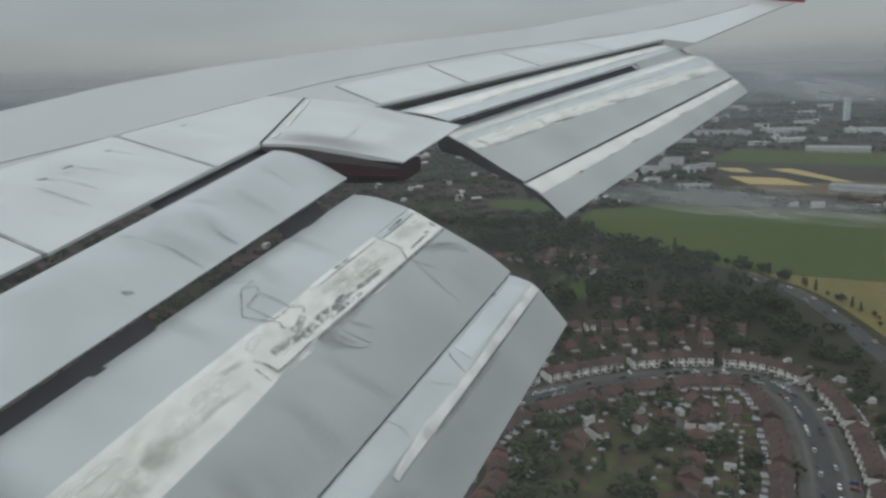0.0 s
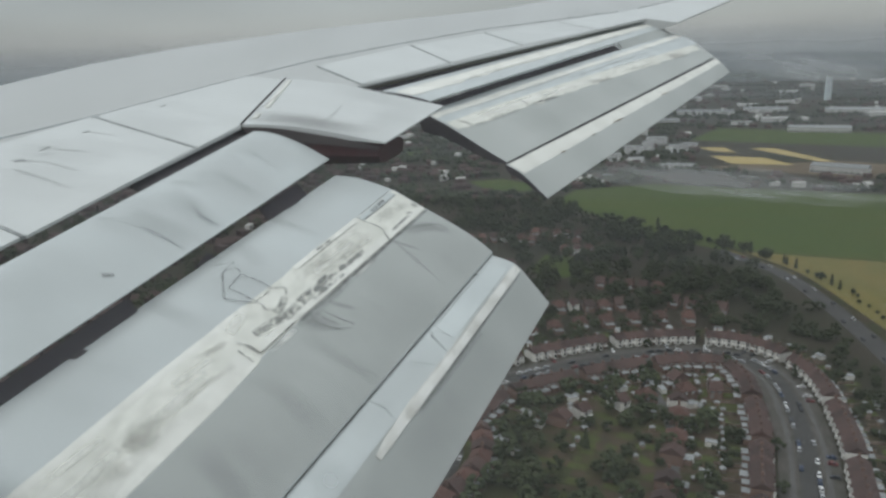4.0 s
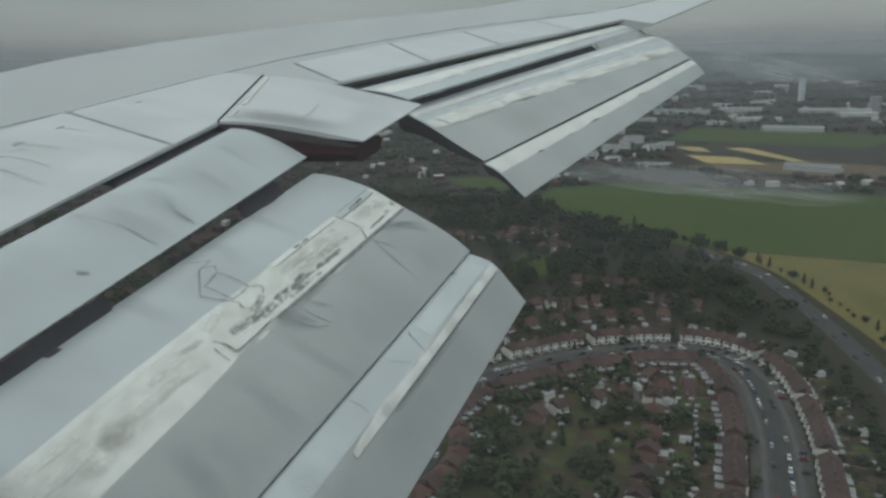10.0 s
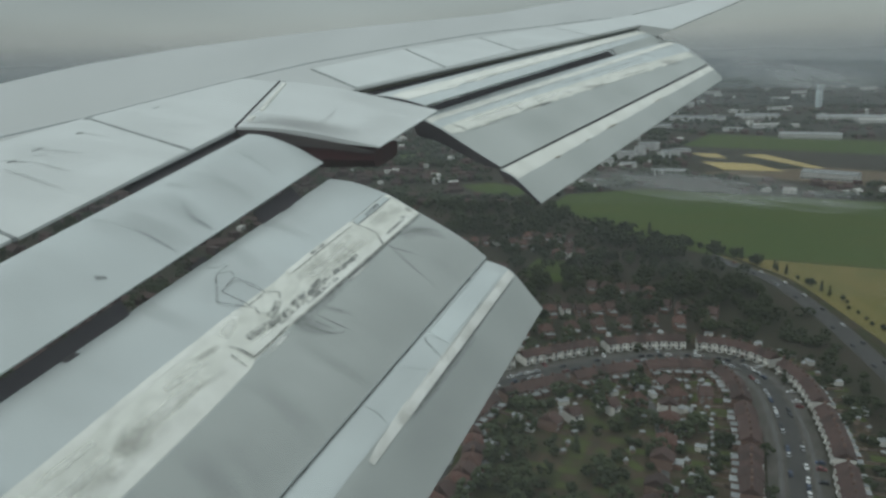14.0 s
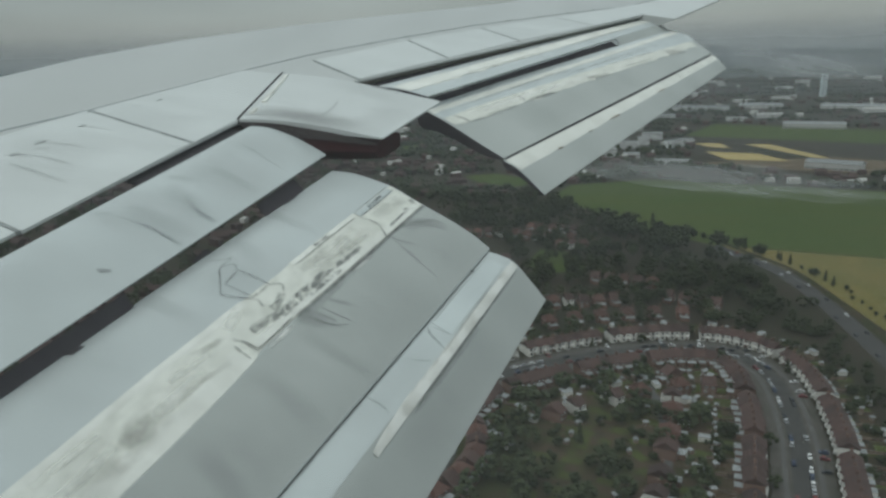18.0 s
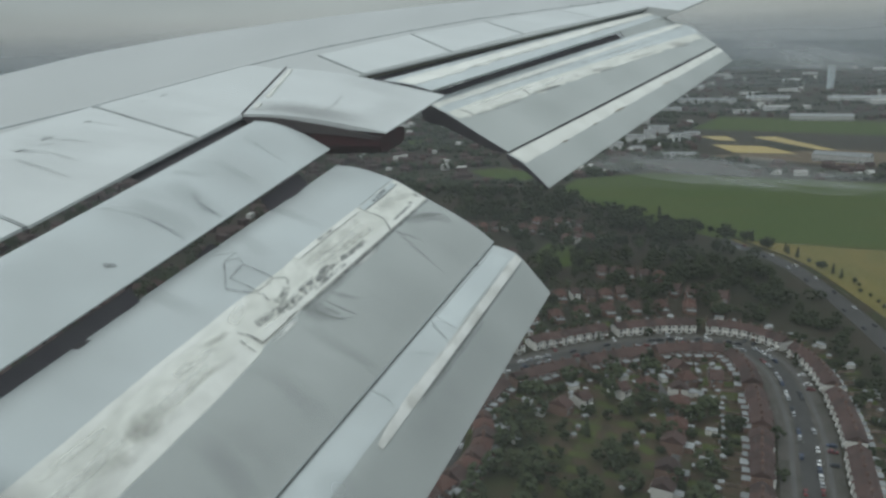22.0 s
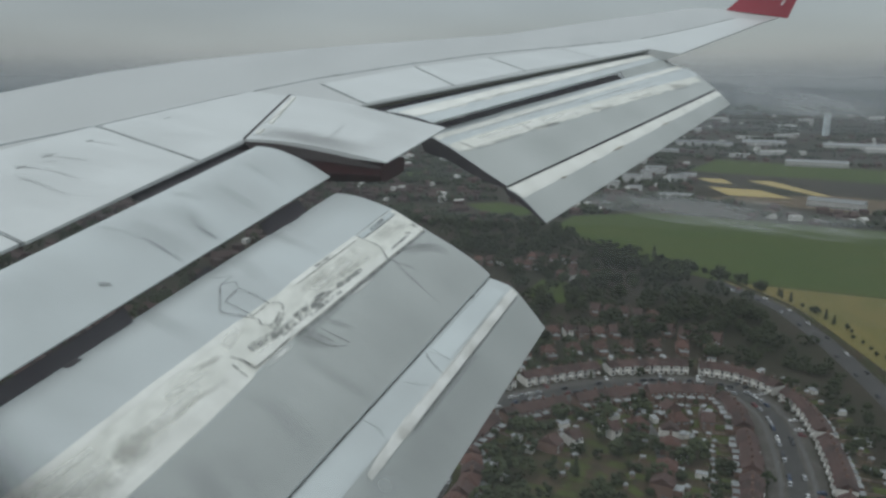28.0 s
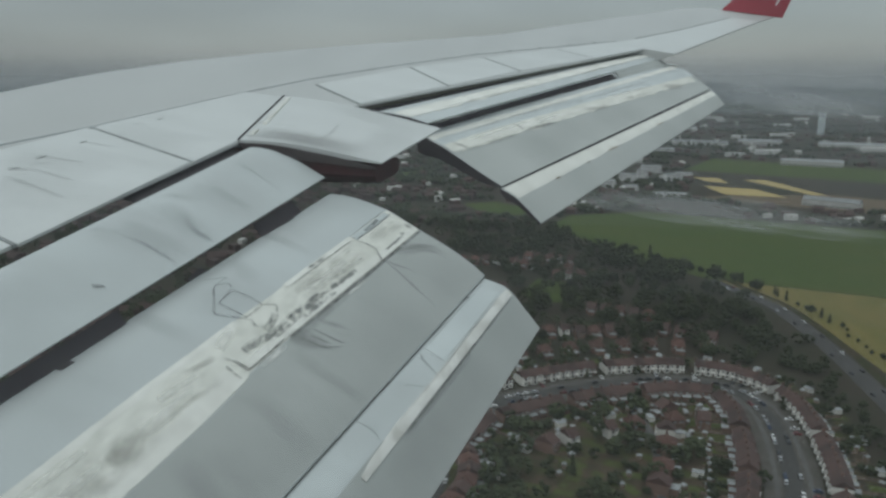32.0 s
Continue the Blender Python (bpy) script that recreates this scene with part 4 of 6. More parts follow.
part("seal", bar((-4.10, 10.11, -0.333), (-3.3, 10.14, -0.47), 0.016, M_SEAL, 0.006), inboard_aileron, "grey edge seal")
# films: grime by the inboard edge, painted shading of the rounded edges
for s0, s1, y0, y1, mt in ((0.0, 0.75, 8.28, 8.62, M_SHADE), (0.0, 1.0, 8.28, 8.95, M_SHADE), (0.3, 1.0, 9.5, 10.07, M_SHADE), (0.72, 1.0, 8.4, 9.6, M_SHADE)):
    stain(AILERON, inboard_aileron, s0, s1, y0, y1, mt, 0.013)
stain(AILERON, inboard_aileron, 0.0, 0.85, 8.28, 8.72, M_GRIME, 0.016)
for pts, w, mt in ((((0.02, 8.32), (0.10, 8.36), (0.22, 8.38)), 0.05, M_SOFT), (((0.45, 10.02), (0.65, 10.0), (0.95, 10.0)), 0.12, M_SOFT), (((0.52, 8.5), (0.53, 8.8), (0.51, 9.2)), 0.05, M_SOFT), (((0.02, 8.6), (0.06, 9.2), (0.03, 10.0)), 0.05, M_SOFT)):
    brush(AILERON, inboard_aileron, pts, w, mt, 0.019, 0.9)


# winglet
TIP_BASE = [Vector((4.23, 27.35, 1.93)), Vector((5.25, 27.6, 1.81)), Vector((6.27, 27.85, 1.68))]
TIP_TOP = [Vector((6.5, 28.5, 3.95)), Vector((6.9, 28.55, 3.95)), Vector((7.3, 28.6, 3.95))]


def winglet_mesh():
    base, tops = TIP_BASE, TIP_TOP
    verts, faces, n = [], [], 6
    for i in range(n + 1):
        u = i / n
        for j, t in ((0, 0), (1, 0.11), (2, 0), (1, -0.05)):
            p = base[j].lerp(tops[j], u)
            verts.append(p + Vector((0, -t * (1 - 0.6 * u), 0)))
    for i in range(n):
        for j in range(4):
            faces.append((i * 4 + j, i * 4 + (j + 1) % 4, (i + 1) * 4 + (j + 1) % 4, (i + 1) * 4 + j))
    faces += [(3, 2, 1, 0), tuple(range(n * 4, n * 4 + 4))]
    return mesh("winglet", verts, faces, M_RED, 40)


winglet = part("winglet", winglet_mesh(), airliner, "red painted winglet")


def stroke(u0, v0, u1, v1, width):
    """A painted bar on the inboard face of the winglet, from height and chord shares."""
    def spot(u, v):
        mid = TIP_BASE[1].lerp(TIP_TOP[1], u) - Vector((0, 0.11 * (1 - 0.6 * u), 0))
        return mid.lerp(TIP_BASE[2].lerp(TIP_TOP[2], u), v) + Vector((-0.004, -0.016, 0.004))
    a, c = spot(u0, v0), spot(u1, v1)
    d = (c - a).normalized()
    out = (spot(0.3, 0.9) - spot(0.3, 0.1)).cross(spot(0.5, 0.5) - spot(0.2, 0.5)).normalized()
    side = d.cross(out).normalized() * width / 2
    v = [a + side, a - side, c - side, c + side]
    v += [p - out * 0.008 for p in v]
    return mesh("stroke", v, [(0, 1, 2, 3), (7, 6, 5, 4), (0, 4, 5, 1), (1, 5, 6, 2), (2, 6, 7, 3), (3, 7, 4, 0)], M_WHITE)


for u0, v0, u1, v1, w in ((0.22, 0.12, 0.44, 0.10, 0.05), (0.24, 0.30, 0.36, 0.52, 0.045), (0.16, 0.55, 0.42, 0.60, 0.055), (0.34, 0.28, 0.38, 0.95, 0.045), (0.30, 0.34, 0.46, 0.36, 0.045), (0.38, 0.80, 0.46, 0.98, 0.05)):
    part("emblem", stroke(u0, v0, u1, v1, w), winglet, "white painted stroke")


# cabin wall with the window that the view is through
def window_wall():
    x0, x1, z0, z1, r = -0.258, 0.194, -0.160, 0.312, 0.12
    ring = []
    for cx, cz, a0 in ((x1 - r, z1 - r, 0), (x0 + r, z1 - r, 90), (x0 + r, z0 + r, 180), (x1 - r, z0 + r, 270)):
        for k in range(9):
            a = radians(a0 + k * 90 / 8)
            ring.append((cx + r * math.cos(a), cz + r * math.sin(a)))
    n = len(ring)
    verts, faces = [], []
    for y, grow in ((0.19, 0.02), (0.20, 0.0), (0.21, 0.02), (0.23, 0.10)):
        for x, z in ring:
            d = Vector((x + 0.024, z - 0.04)).normalized()
            verts.append((x + d.x * grow, y, z + d.y * grow))
    outer = []
    for x, z in ring:
        s = min(1.2 / max(abs(x), 1e-6), 0.7 / max(abs(z), 1e-6))
        outer.append((x * s, z * s))
    verts += [(x, 0.19, z) for x, z in outer] + [(x, 0.23, z) for x, z in outer]
    for j in range(n):
        k = (j + 1) % n
        for a, b in ((0, 1), (1, 2), (2, 3), (4, 0), (3, 5), (5, 4)):
            faces.append((a * n + j, a * n + k, b * n + k, b * n + j))
    return mesh("window_wall", verts, faces, M_CABIN, 40)


cabin_wall = part("cabin_window_wall", window_wall(), airliner, "dark plastic cabin window surround")


def blur_fade_material():
    """A made-up dark fade for the frame's blurred edge, clear inwards and dense at the frame."""
    m = bpy.data.materials.new("cloudy_pane_rim")
    m.use_nodes = True
    n, l = m.node_tree.nodes, m.node_tree.links
    b = n["Principled BSDF"]
    b.inputs["Base Color"].default_value, b.inputs["Roughness"].default_value = (0.10, 0.085, 0.10, 1), 0.9
    uv, sep, p = n.new("ShaderNodeUVMap"), n.new("ShaderNodeSeparateXYZ"), n.new("ShaderNodeMapRange")
    l.new(uv.outputs[0], sep.inputs[0])
    p.interpolation_type = "SMOOTHSTEP"
    p.inputs["To Max"].default_value = 0.88
    l.new(sep.outputs["X"], p.inputs["Value"])
    l.new(p.outputs[0], b.inputs["Alpha"])
    return m


def pane_rim(inner, outer, y):
    x0, x1, z0, z1, r = -0.246, 0.182, -0.148, 0.30, 0.12
    verts, faces, n, steps = [], [], 36, 8
    for k in range(steps + 1):
        grow = inner + (outer - inner) * k / steps
        for cx, cz, a0 in ((x1 - r, z1 - r, 0), (x0 + r, z1 - r, 90), (x0 + r, z0 + r, 180), (x1 - r, z0 + r, 270)):
            for j in range(9):
                a = radians(a0 + j * 90 / 8)
                verts.append((cx + (r + grow) * math.cos(a), y, cz + (r + grow) * math.sin(a)))
    for k in range(steps):
        for j in range(n):
            i = (j + 1) % n
            faces.append((k * n + j, k * n + i, k * n + n + i, k * n + n + j))
    me = mesh("pane_rim", verts, faces, blur_fade_material(), 40)
    layer = me.uv_layers.new(name="UVMap")
    for lp in me.loops:
        layer.data[lp.index].uv = (lp.vertex_index // n / steps, 0.5)
    return me


# band added to soften the frame's dark edge; the pane has no such rim
part("pane_rim", pane_rim(-0.010, 0.040, 0.215), cabin_wall, "added dark fade for the blurred window frame")

def fuselage_mesh():
    """A plain barrel round the cabin, open where the window panel sits."""
    xs = [-24, -18, -12, -6, -2, -0.6, 0.6, 2, 6, 12, 16]
    zs = [-0.6, 0.6]
    r, cy, cz, verts, faces = 3.25, -3.0, -0.4, [], []
    angles = sorted([2 * math.pi * k / 48 for k in range(48)] + [math.asin((z - cz) / r) % (2 * math.pi) for z in zs])
    lo, hi = math.asin((zs[0] - cz) / r), math.asin((zs[1] - cz) / r)
    n = len(angles)
    for x in xs:
        verts += [(x, cy + r * math.cos(a), cz + r * math.sin(a)) for a in angles]
    for i in range(len(xs) - 1):
        for k in range(n):
            m = (angles[k] + (angles[(k + 1) % n] if k < n - 1 else 2 * math.pi)) / 2
            m = m - 2 * math.pi if m > math.pi else m
            if xs[i] >= -0.6 and xs[i + 1] <= 0.6 and lo < m < hi:
                continue
            faces.append((i * n + k, i * n + (k + 1) % n, (i + 1) * n + (k + 1) % n, (i + 1) * n + k))
    return mesh("fuselage", verts, faces, M_HULL, 40)


M_HULL = mat("white_hull_paint", (0.72, 0.72, 0.72), 0.35, 0.0, (0.62, 0.62, 0.62), 0.6, (1, 1, 1), 0.4, 0.04, 0.0, 6)
part("fuselage", fuselage_mesh(), airliner, "plain white curved fuselage side")


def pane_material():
    """Clear acrylic with a few smudges and an added pale veil that lifts the darks."""
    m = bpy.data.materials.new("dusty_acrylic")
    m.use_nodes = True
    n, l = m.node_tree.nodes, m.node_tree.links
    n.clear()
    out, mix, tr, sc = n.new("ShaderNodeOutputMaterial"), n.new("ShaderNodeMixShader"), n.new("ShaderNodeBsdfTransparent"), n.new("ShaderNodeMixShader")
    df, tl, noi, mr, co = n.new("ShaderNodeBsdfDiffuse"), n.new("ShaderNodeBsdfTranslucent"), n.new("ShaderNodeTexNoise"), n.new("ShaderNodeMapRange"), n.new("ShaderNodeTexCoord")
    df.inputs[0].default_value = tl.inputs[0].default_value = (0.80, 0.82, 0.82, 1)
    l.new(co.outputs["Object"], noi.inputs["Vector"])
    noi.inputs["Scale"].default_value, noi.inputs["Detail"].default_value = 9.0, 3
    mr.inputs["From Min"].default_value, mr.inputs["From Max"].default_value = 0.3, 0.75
    # pale veil over the whole pane, added as haze to lift dark tones
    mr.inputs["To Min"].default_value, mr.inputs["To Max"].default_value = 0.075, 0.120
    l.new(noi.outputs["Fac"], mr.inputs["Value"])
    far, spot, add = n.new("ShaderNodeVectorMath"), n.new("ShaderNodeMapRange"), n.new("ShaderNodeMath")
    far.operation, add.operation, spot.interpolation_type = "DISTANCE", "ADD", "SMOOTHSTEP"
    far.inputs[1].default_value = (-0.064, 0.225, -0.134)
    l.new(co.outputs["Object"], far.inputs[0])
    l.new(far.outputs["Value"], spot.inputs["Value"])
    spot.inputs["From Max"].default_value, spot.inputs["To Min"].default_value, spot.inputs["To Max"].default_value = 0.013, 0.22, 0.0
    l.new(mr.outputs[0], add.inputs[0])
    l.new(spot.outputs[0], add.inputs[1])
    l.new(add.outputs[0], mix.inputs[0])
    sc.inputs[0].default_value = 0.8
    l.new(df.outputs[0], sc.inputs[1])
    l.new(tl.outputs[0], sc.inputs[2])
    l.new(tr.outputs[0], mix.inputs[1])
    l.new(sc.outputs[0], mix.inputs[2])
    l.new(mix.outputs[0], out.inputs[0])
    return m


part("window_pane", mesh("window_pane", [(-0.5, 0.225, -0.45), (0.5, 0.225, -0.45), (0.5, 0.225, 0.6), (-0.5, 0.225, 0.6)], [(0, 1, 2, 3)], pane_material()), cabin_wall, "clear window pane with a smudge and an added pale veil")

# ---- the ground ----
M_LAND = mat("rough_land", (0.040, 0.039, 0.026), 0.95, 0, (0.054, 0.043, 0.033), 0.012, (1, 1, 1), 0.9, 0.25, 0.0, 0.2, spec=0.1)
M_GREEN = mat("green_field", (0.060, 0.088, 0.022), 0.95, 0, (0.078, 0.094, 0.028), 0.02, (0.4, 1, 1), 0.7, 0.12, 0.0, 0.35, spec=0.1)
M_GOLD = mat("ripening_field", (0.185, 0.150, 0.056), 0.95, 0, (0.115, 0.120, 0.040), 0.022, (1.2, 0.6, 1), 0.85, 0.16, 0.0, 0.3, spec=0.1)
M_STUBBLE = mat("pale_stubble", (0.46, 0.36, 0.16), 0.95, 0, (0.38, 0.30, 0.14), 0.05, (1, 1, 1), 0.6, 0.1, 0.0, 0.5, spec=0.1)
M_ASPHALT = mat("grey_asphalt", (0.055, 0.052, 0.049), 0.9, 0, (0.040, 0.038, 0.036), 0.06, (1, 1, 1), 0.8, 0.12, 0.0, 0.8)
M_PAVE = mat("pale_paving", (0.105, 0.10, 0.095), 0.9, 0, (0.075, 0.072, 0.068), 0.1, (1, 1, 1), 0.7, 0.12, 0.0, 1.0)
M_LAWN = mat("garden_lawn", (0.042, 0.046, 0.020), 0.95, 0, (0.064, 0.048, 0.032), 0.06, (1, 1, 1), 0.9, 0.25, 0.0, 0.7, per_object=0.35, spec=0.1)
M_GRASS = mat("mown_garden_grass", (0.082, 0.098, 0.034), 0.95, 0, (0.056, 0.058, 0.026), 0.08, (1, 1, 1), 0.9, 0.25, 0.0, 0.7, spec=0.1)
M_SOIL = mat("brown_garden_soil", (0.092, 0.066, 0.046), 0.95, 0, (0.045, 0.042, 0.026), 0.1, (1, 1, 1), 0.9, 0.25, 0.0, 0.9, spec=0.1)
M_FORE = mat("forecourt_paving", (0.085, 0.075, 0.066), 0.9, 0, (0.05, 0.048, 0.036), 0.12, (1, 1, 1), 0.9, 0.25, 0.0, 0.9)
M_EARTH = mat("bare_earth", (0.16, 0.12, 0.085), 0.95, 0, (0.11, 0.09, 0.06), 0.04, (1, 1, 1), 0.8, 0.2, 0.0, 0.5, spec=0.1)
M_LEAF = mat("summer_foliage", (0.034, 0.042, 0.022), 0.9, 0, (0.048, 0.055, 0.027), 0.5, (1, 1, 1), 0.8, 0.3, 0.0, 3.0, per_object=0.35, spec=0.15)
M_BARK = mat("bark", (0.10, 0.08, 0.06), 0.95, 0, (0.06, 0.05, 0.04), 2.0)
M_ROOF = mat("brown_roof_tiles", (0.074, 0.037, 0.030), 0.85, 0, (0.050, 0.036, 0.033), 0.9, (1, 1, 1), 0.8, 0.25, 0.0, 4.0, per_object=0.35)
M_ROOF2 = mat("red_roof_tiles", (0.098, 0.044, 0.033), 0.85, 0, (0.068, 0.038, 0.031), 0.9, (1, 1, 1), 0.8, 0.25, 0.0, 4.0, per_object=0.3)
M_BRICK = mat("house_brick", (0.17, 0.105, 0.082), 0.9, 0, (0.13, 0.088, 0.072), 0.8, (1, 1, 1), 0.7, 0.2, 0.0, 5.0, per_object=0.2)
M_RENDER = mat("white_render", (0.62, 0.61, 0.57), 0.85, 0, (0.50, 0.49, 0.45), 0.7, (1, 1, 1), 0.6, 0.1, 0.0, 4.0, per_object=0.18)
M_WALLWHITE = mat("fresh_white_wall", (0.80, 0.80, 0.78), 0.8, 0, (0.68, 0.68, 0.66), 0.3, (1, 1, 1), 0.6, 0.08, 0.0, 2.0)
M_FRAME = mat("white_window_frame", (0.72, 0.72, 0.70), 0.6, 0, (0.62, 0.62, 0.60), 2.0)
M_PANE = mat("dark_window_glass", (0.03, 0.035, 0.04), 0.12, 0, (0.05, 0.055, 0.06), 1.0)
M_FLATROOF = mat("grey_flat_roof", (0.30, 0.31, 0.31), 0.85, 0, (0.22, 0.23, 0.23), 0.2, (1, 1, 1), 0.8, 0.15, 0.0, 1.0, per_object=0.25)
M_CONC = mat("pale_concrete", (0.50, 0.50, 0.48), 0.85, 0, (0.40, 0.40, 0.38), 0.15, (1, 1, 1), 0.7, 0.1, 0.0, 1.2, per_object=0.15)
M_TYRE = mat("tyre_rubber", (0.02, 0.02, 0.02), 0.9)
M_SHED = mat("shed_timber", (0.17, 0.13, 0.10), 0.9, 0, (0.12, 0.10, 0.08), 1.0, per_object=0.4)
CAR_PAINT = [mat("car_paint_" + n, c, 0.3, 0.2, tuple(v * 0.9 for v in c), 1.0) for n, c in
             (("white", (0.75, 0.75, 0.74)), ("silver", (0.45, 0.46, 0.47)), ("black", (0.03, 0.03, 0.035)), ("red", (0.20, 0.03, 0.03)), ("blue", (0.04, 0.06, 0.12)))]

rng = random.Random(11)


def sheet(name, pts, z, material, label, category, cells=0):
    """A flat piece of ground."""
    me = mesh(name, [(x, y, z) for x, y in pts], [tuple(range(len(pts)))], material)
    return tagged(new(name, me), label, category, kind="structure")


def ribbon(name, pts, width, z, material, label, category, n=60):
    """A road or path of that width along a smooth line."""
    c = curve_through([(x, y, z) for x, y in pts], n)
    verts, faces = [], []
    for i, p in enumerate(c):
        d = (c[min(i + 1, n - 1)] - c[max(i - 1, 0)]).normalized()
        s = Vector((-d.y, d.x, 0)) * width / 2
        verts += [p + s, p - s]
    for i in range(n - 1):
        faces.append((2 * i, 2 * i + 1, 2 * i + 3, 2 * i + 2))
    return tagged(new(name, mesh(name, verts, faces, material)), label, category, kind="structure")


def disc(n, r, z):
    return [(r * math.cos(2 * math.pi * i / n), r * math.sin(2 * math.pi * i / n) + 0, z) for i in range(n)]


ground = tagged(new("ground", mesh("ground", disc(96, 6000, 0), [tuple(range(96))], M_LAND)), "dark rough grass and scrub to the horizon", "ground", kind="structure")
sheet("field_green", [(-38, 883), (-17, 955), (76, 996), (325, 930), (620, 850), (560, 540), (235, 645), (112, 676), (80, 704), (32, 770)], 0.05, M_GREEN, "bright green meadow beside a belt of trees", "field")
sheet("field_gold", [(112, 674), (235, 643), (560, 538), (520, 330), (206, 300), (192, 400), (186, 469), (178, 524), (160, 595), (135, 640)], 0.05, M_GOLD, "golden ripening field beside the road", "field")
sheet("field_meadow", [(-163, 1016), (-120, 1040), (-60, 985), (-80, 945), (-130, 960)], 0.05, M_GREEN, "small green meadow between trees", "field")
sheet("field_far", [(-359, 1378), (-300, 1400), (-250, 1290), (-285, 1240)], 0.05, M_GREEN, "small far green field", "field")
sheet("field_wide", [(180, 1450), (480, 1330), (620, 1480), (260, 1640)], 0.05, M_GREEN, "wide green field near the town", "field")
sheet("clearing", [(-48, 600), (-36, 648), (-8, 640), (4, 600), (-18, 580)], 0.05, M_GREEN, "green lawn in a clearing of the trees", "lawn")
sheet("field_stubble", [(187, 1250), (206, 1165), (290, 1150), (262, 1225)], 0.06, M_STUBBLE, "pale stubble field", "field")
sheet("field_stubble", [(182, 1350), (200, 1300), (232, 1285), (225, 1345)], 0.06, M_STUBBLE, "pale stubble strip", "field")
sheet("field_stubble", [(262, 1330), (330, 1185), (352, 1180), (300, 1335)], 0.06, M_STUBBLE, "pale stubble strip", "field")
sheet("earth_yard", [(150, 1130), (420, 1010), (470, 1120), (360, 1190), (200, 1150)], 0.04, M_EARTH, "bare brown earth yard", "yard")
ribbon("road", [(112, 672), (128, 645), (150, 602), (163, 530), (169, 460), (172, 380), (168, 300), (158, 220), (140, 140)], 13.5, 0.08, M_ASPHALT, "grey dual carriageway curving past the field", "road", 90)
ribbon("road_verge", [(120, 690), (137, 652), (160, 606), (174, 531), (180, 460), (183, 380), (179, 300), (168, 220)], 6, 0.07, M_LAWN, "grass verge along the road", "verge", 90)

# the crescent: houses outside, a street, houses inside
CRES = curve_through([(x, y, 0) for x, y in ((-95, 330), (-75, 378), (-50, 404), (-13, 428), (14, 442), (52, 453), (86, 451), (106, 437), (117, 415), (121, 392), (120, 362), (117, 330), (111, 298), (104, 262), (96, 228))], 400)


def stations(curve, step, start=0.0):
    """Points and directions at even steps along a curve."""
    out, gone, want = [], 0.0, start
    for a, b in zip(curve, curve[1:]):
        d = (b - a).length
        while gone + d >= want:
            out.append((a.lerp(b, (want - gone) / d), (b - a).normalized()))
            want += step
        gone += d
    return out


def offset(curve, r):
    out = []
    for i, p in enumerate(curve):
        d = (curve[min(i + 1, len(curve) - 1)] - curve[max(i - 1, 0)]).normalized()
        out.append(p + Vector((d.y, -d.x, 0)) * r)
    return out


street_line = offset(CRES, 18.5)
ribbon("forecourts", [(p.x, p.y) for p in street_line[::20]], 25, 0.055, M_FORE, "patchy front gardens and forecourts of the terrace", "garden", 120)
ribbon("street", [(p.x, p.y) for p in street_line[::20]], 8.6, 0.08, M_ASPHALT, "grey street along the crescent", "street", 120)
ribbon("pavement", [(p.x, p.y) for p in offset(CRES, 11.4)[::20]], 2.2, 0.16, M_PAVE, "pale pavement in front of the terrace", "pavement", 120)
ribbon("pavement", [(p.x, p.y) for p in offset(CRES, 25.6)[::20]], 2.2, 0.16, M_PAVE, "pale pavement in front of the terrace", "pavement", 120)
sheet("back_gardens", [(-62, 345), (-40, 372), (0, 394), (45, 408), (72, 404), (78, 380), (78, 340), (70, 290), (60, 240), (-30, 230), (-55, 290)], 0.03, M_LAWN, "rough lawns of the back gardens", "garden")
ribbon("street", [(-130, 210), (-80, 255), (-58, 300), (-80, 350), (-120, 420)], 7.5, 0.085, M_ASPHALT, "grey side street between houses", "street", 60)
ribbon("street", [(20, 225), (36, 290), (40, 352), (30, 402)], 5, 0.085, M_PAVE, "pale lane between gardens", "street", 40)




def garden_plots():
    """Long back gardens side by side: mown grass, soil and rough lawn."""
    g, verts, faces, kinds = random.Random(77), [], [], []
    for curve, sign, depth in ((offset(CRES, 43), 1, 26), (offset(CRES, -5.5), -1, 17), (offset(CRES, 80), 1, 24), (offset(CRES, 108), 1, 24)):
        spots = stations(curve, 6.3, 2)
        for p, d in spots:
            side = Vector((d.y, -d.x, 0)) * sign
            long = depth * g.uniform(0.7, 1.1)
            for a, b in ((0.0, g.uniform(0.2, 0.5)), (0.5, 1.0)):
                k, half = len(verts), d * g.uniform(2.2, 2.9)
                for q in (p + side * a * long - half, p + side * a * long + half, p + side * b * long + half * 0.9, p + side * b * long - half * 0.9):
                    verts.append((q.x, q.y, 0.045 + 0.0001 * (k % 97)))
                faces.append((k, k + 1, k + 2, k + 3))
                kinds.append(g.choice((0, 0, 1, 1, 2)))
    me = mesh("garden_plots", verts, faces, M_GRASS)
    me.materials.append(M_SOIL)
    me.materials.append(M_LAWN)
    for f, k in zip(me.polygons, kinds):
        f.material_index = k
    return tagged(new("garden_plots", me), "narrow back gardens of grass and brown soil", "garden", kind="stuff")


garden_plots()

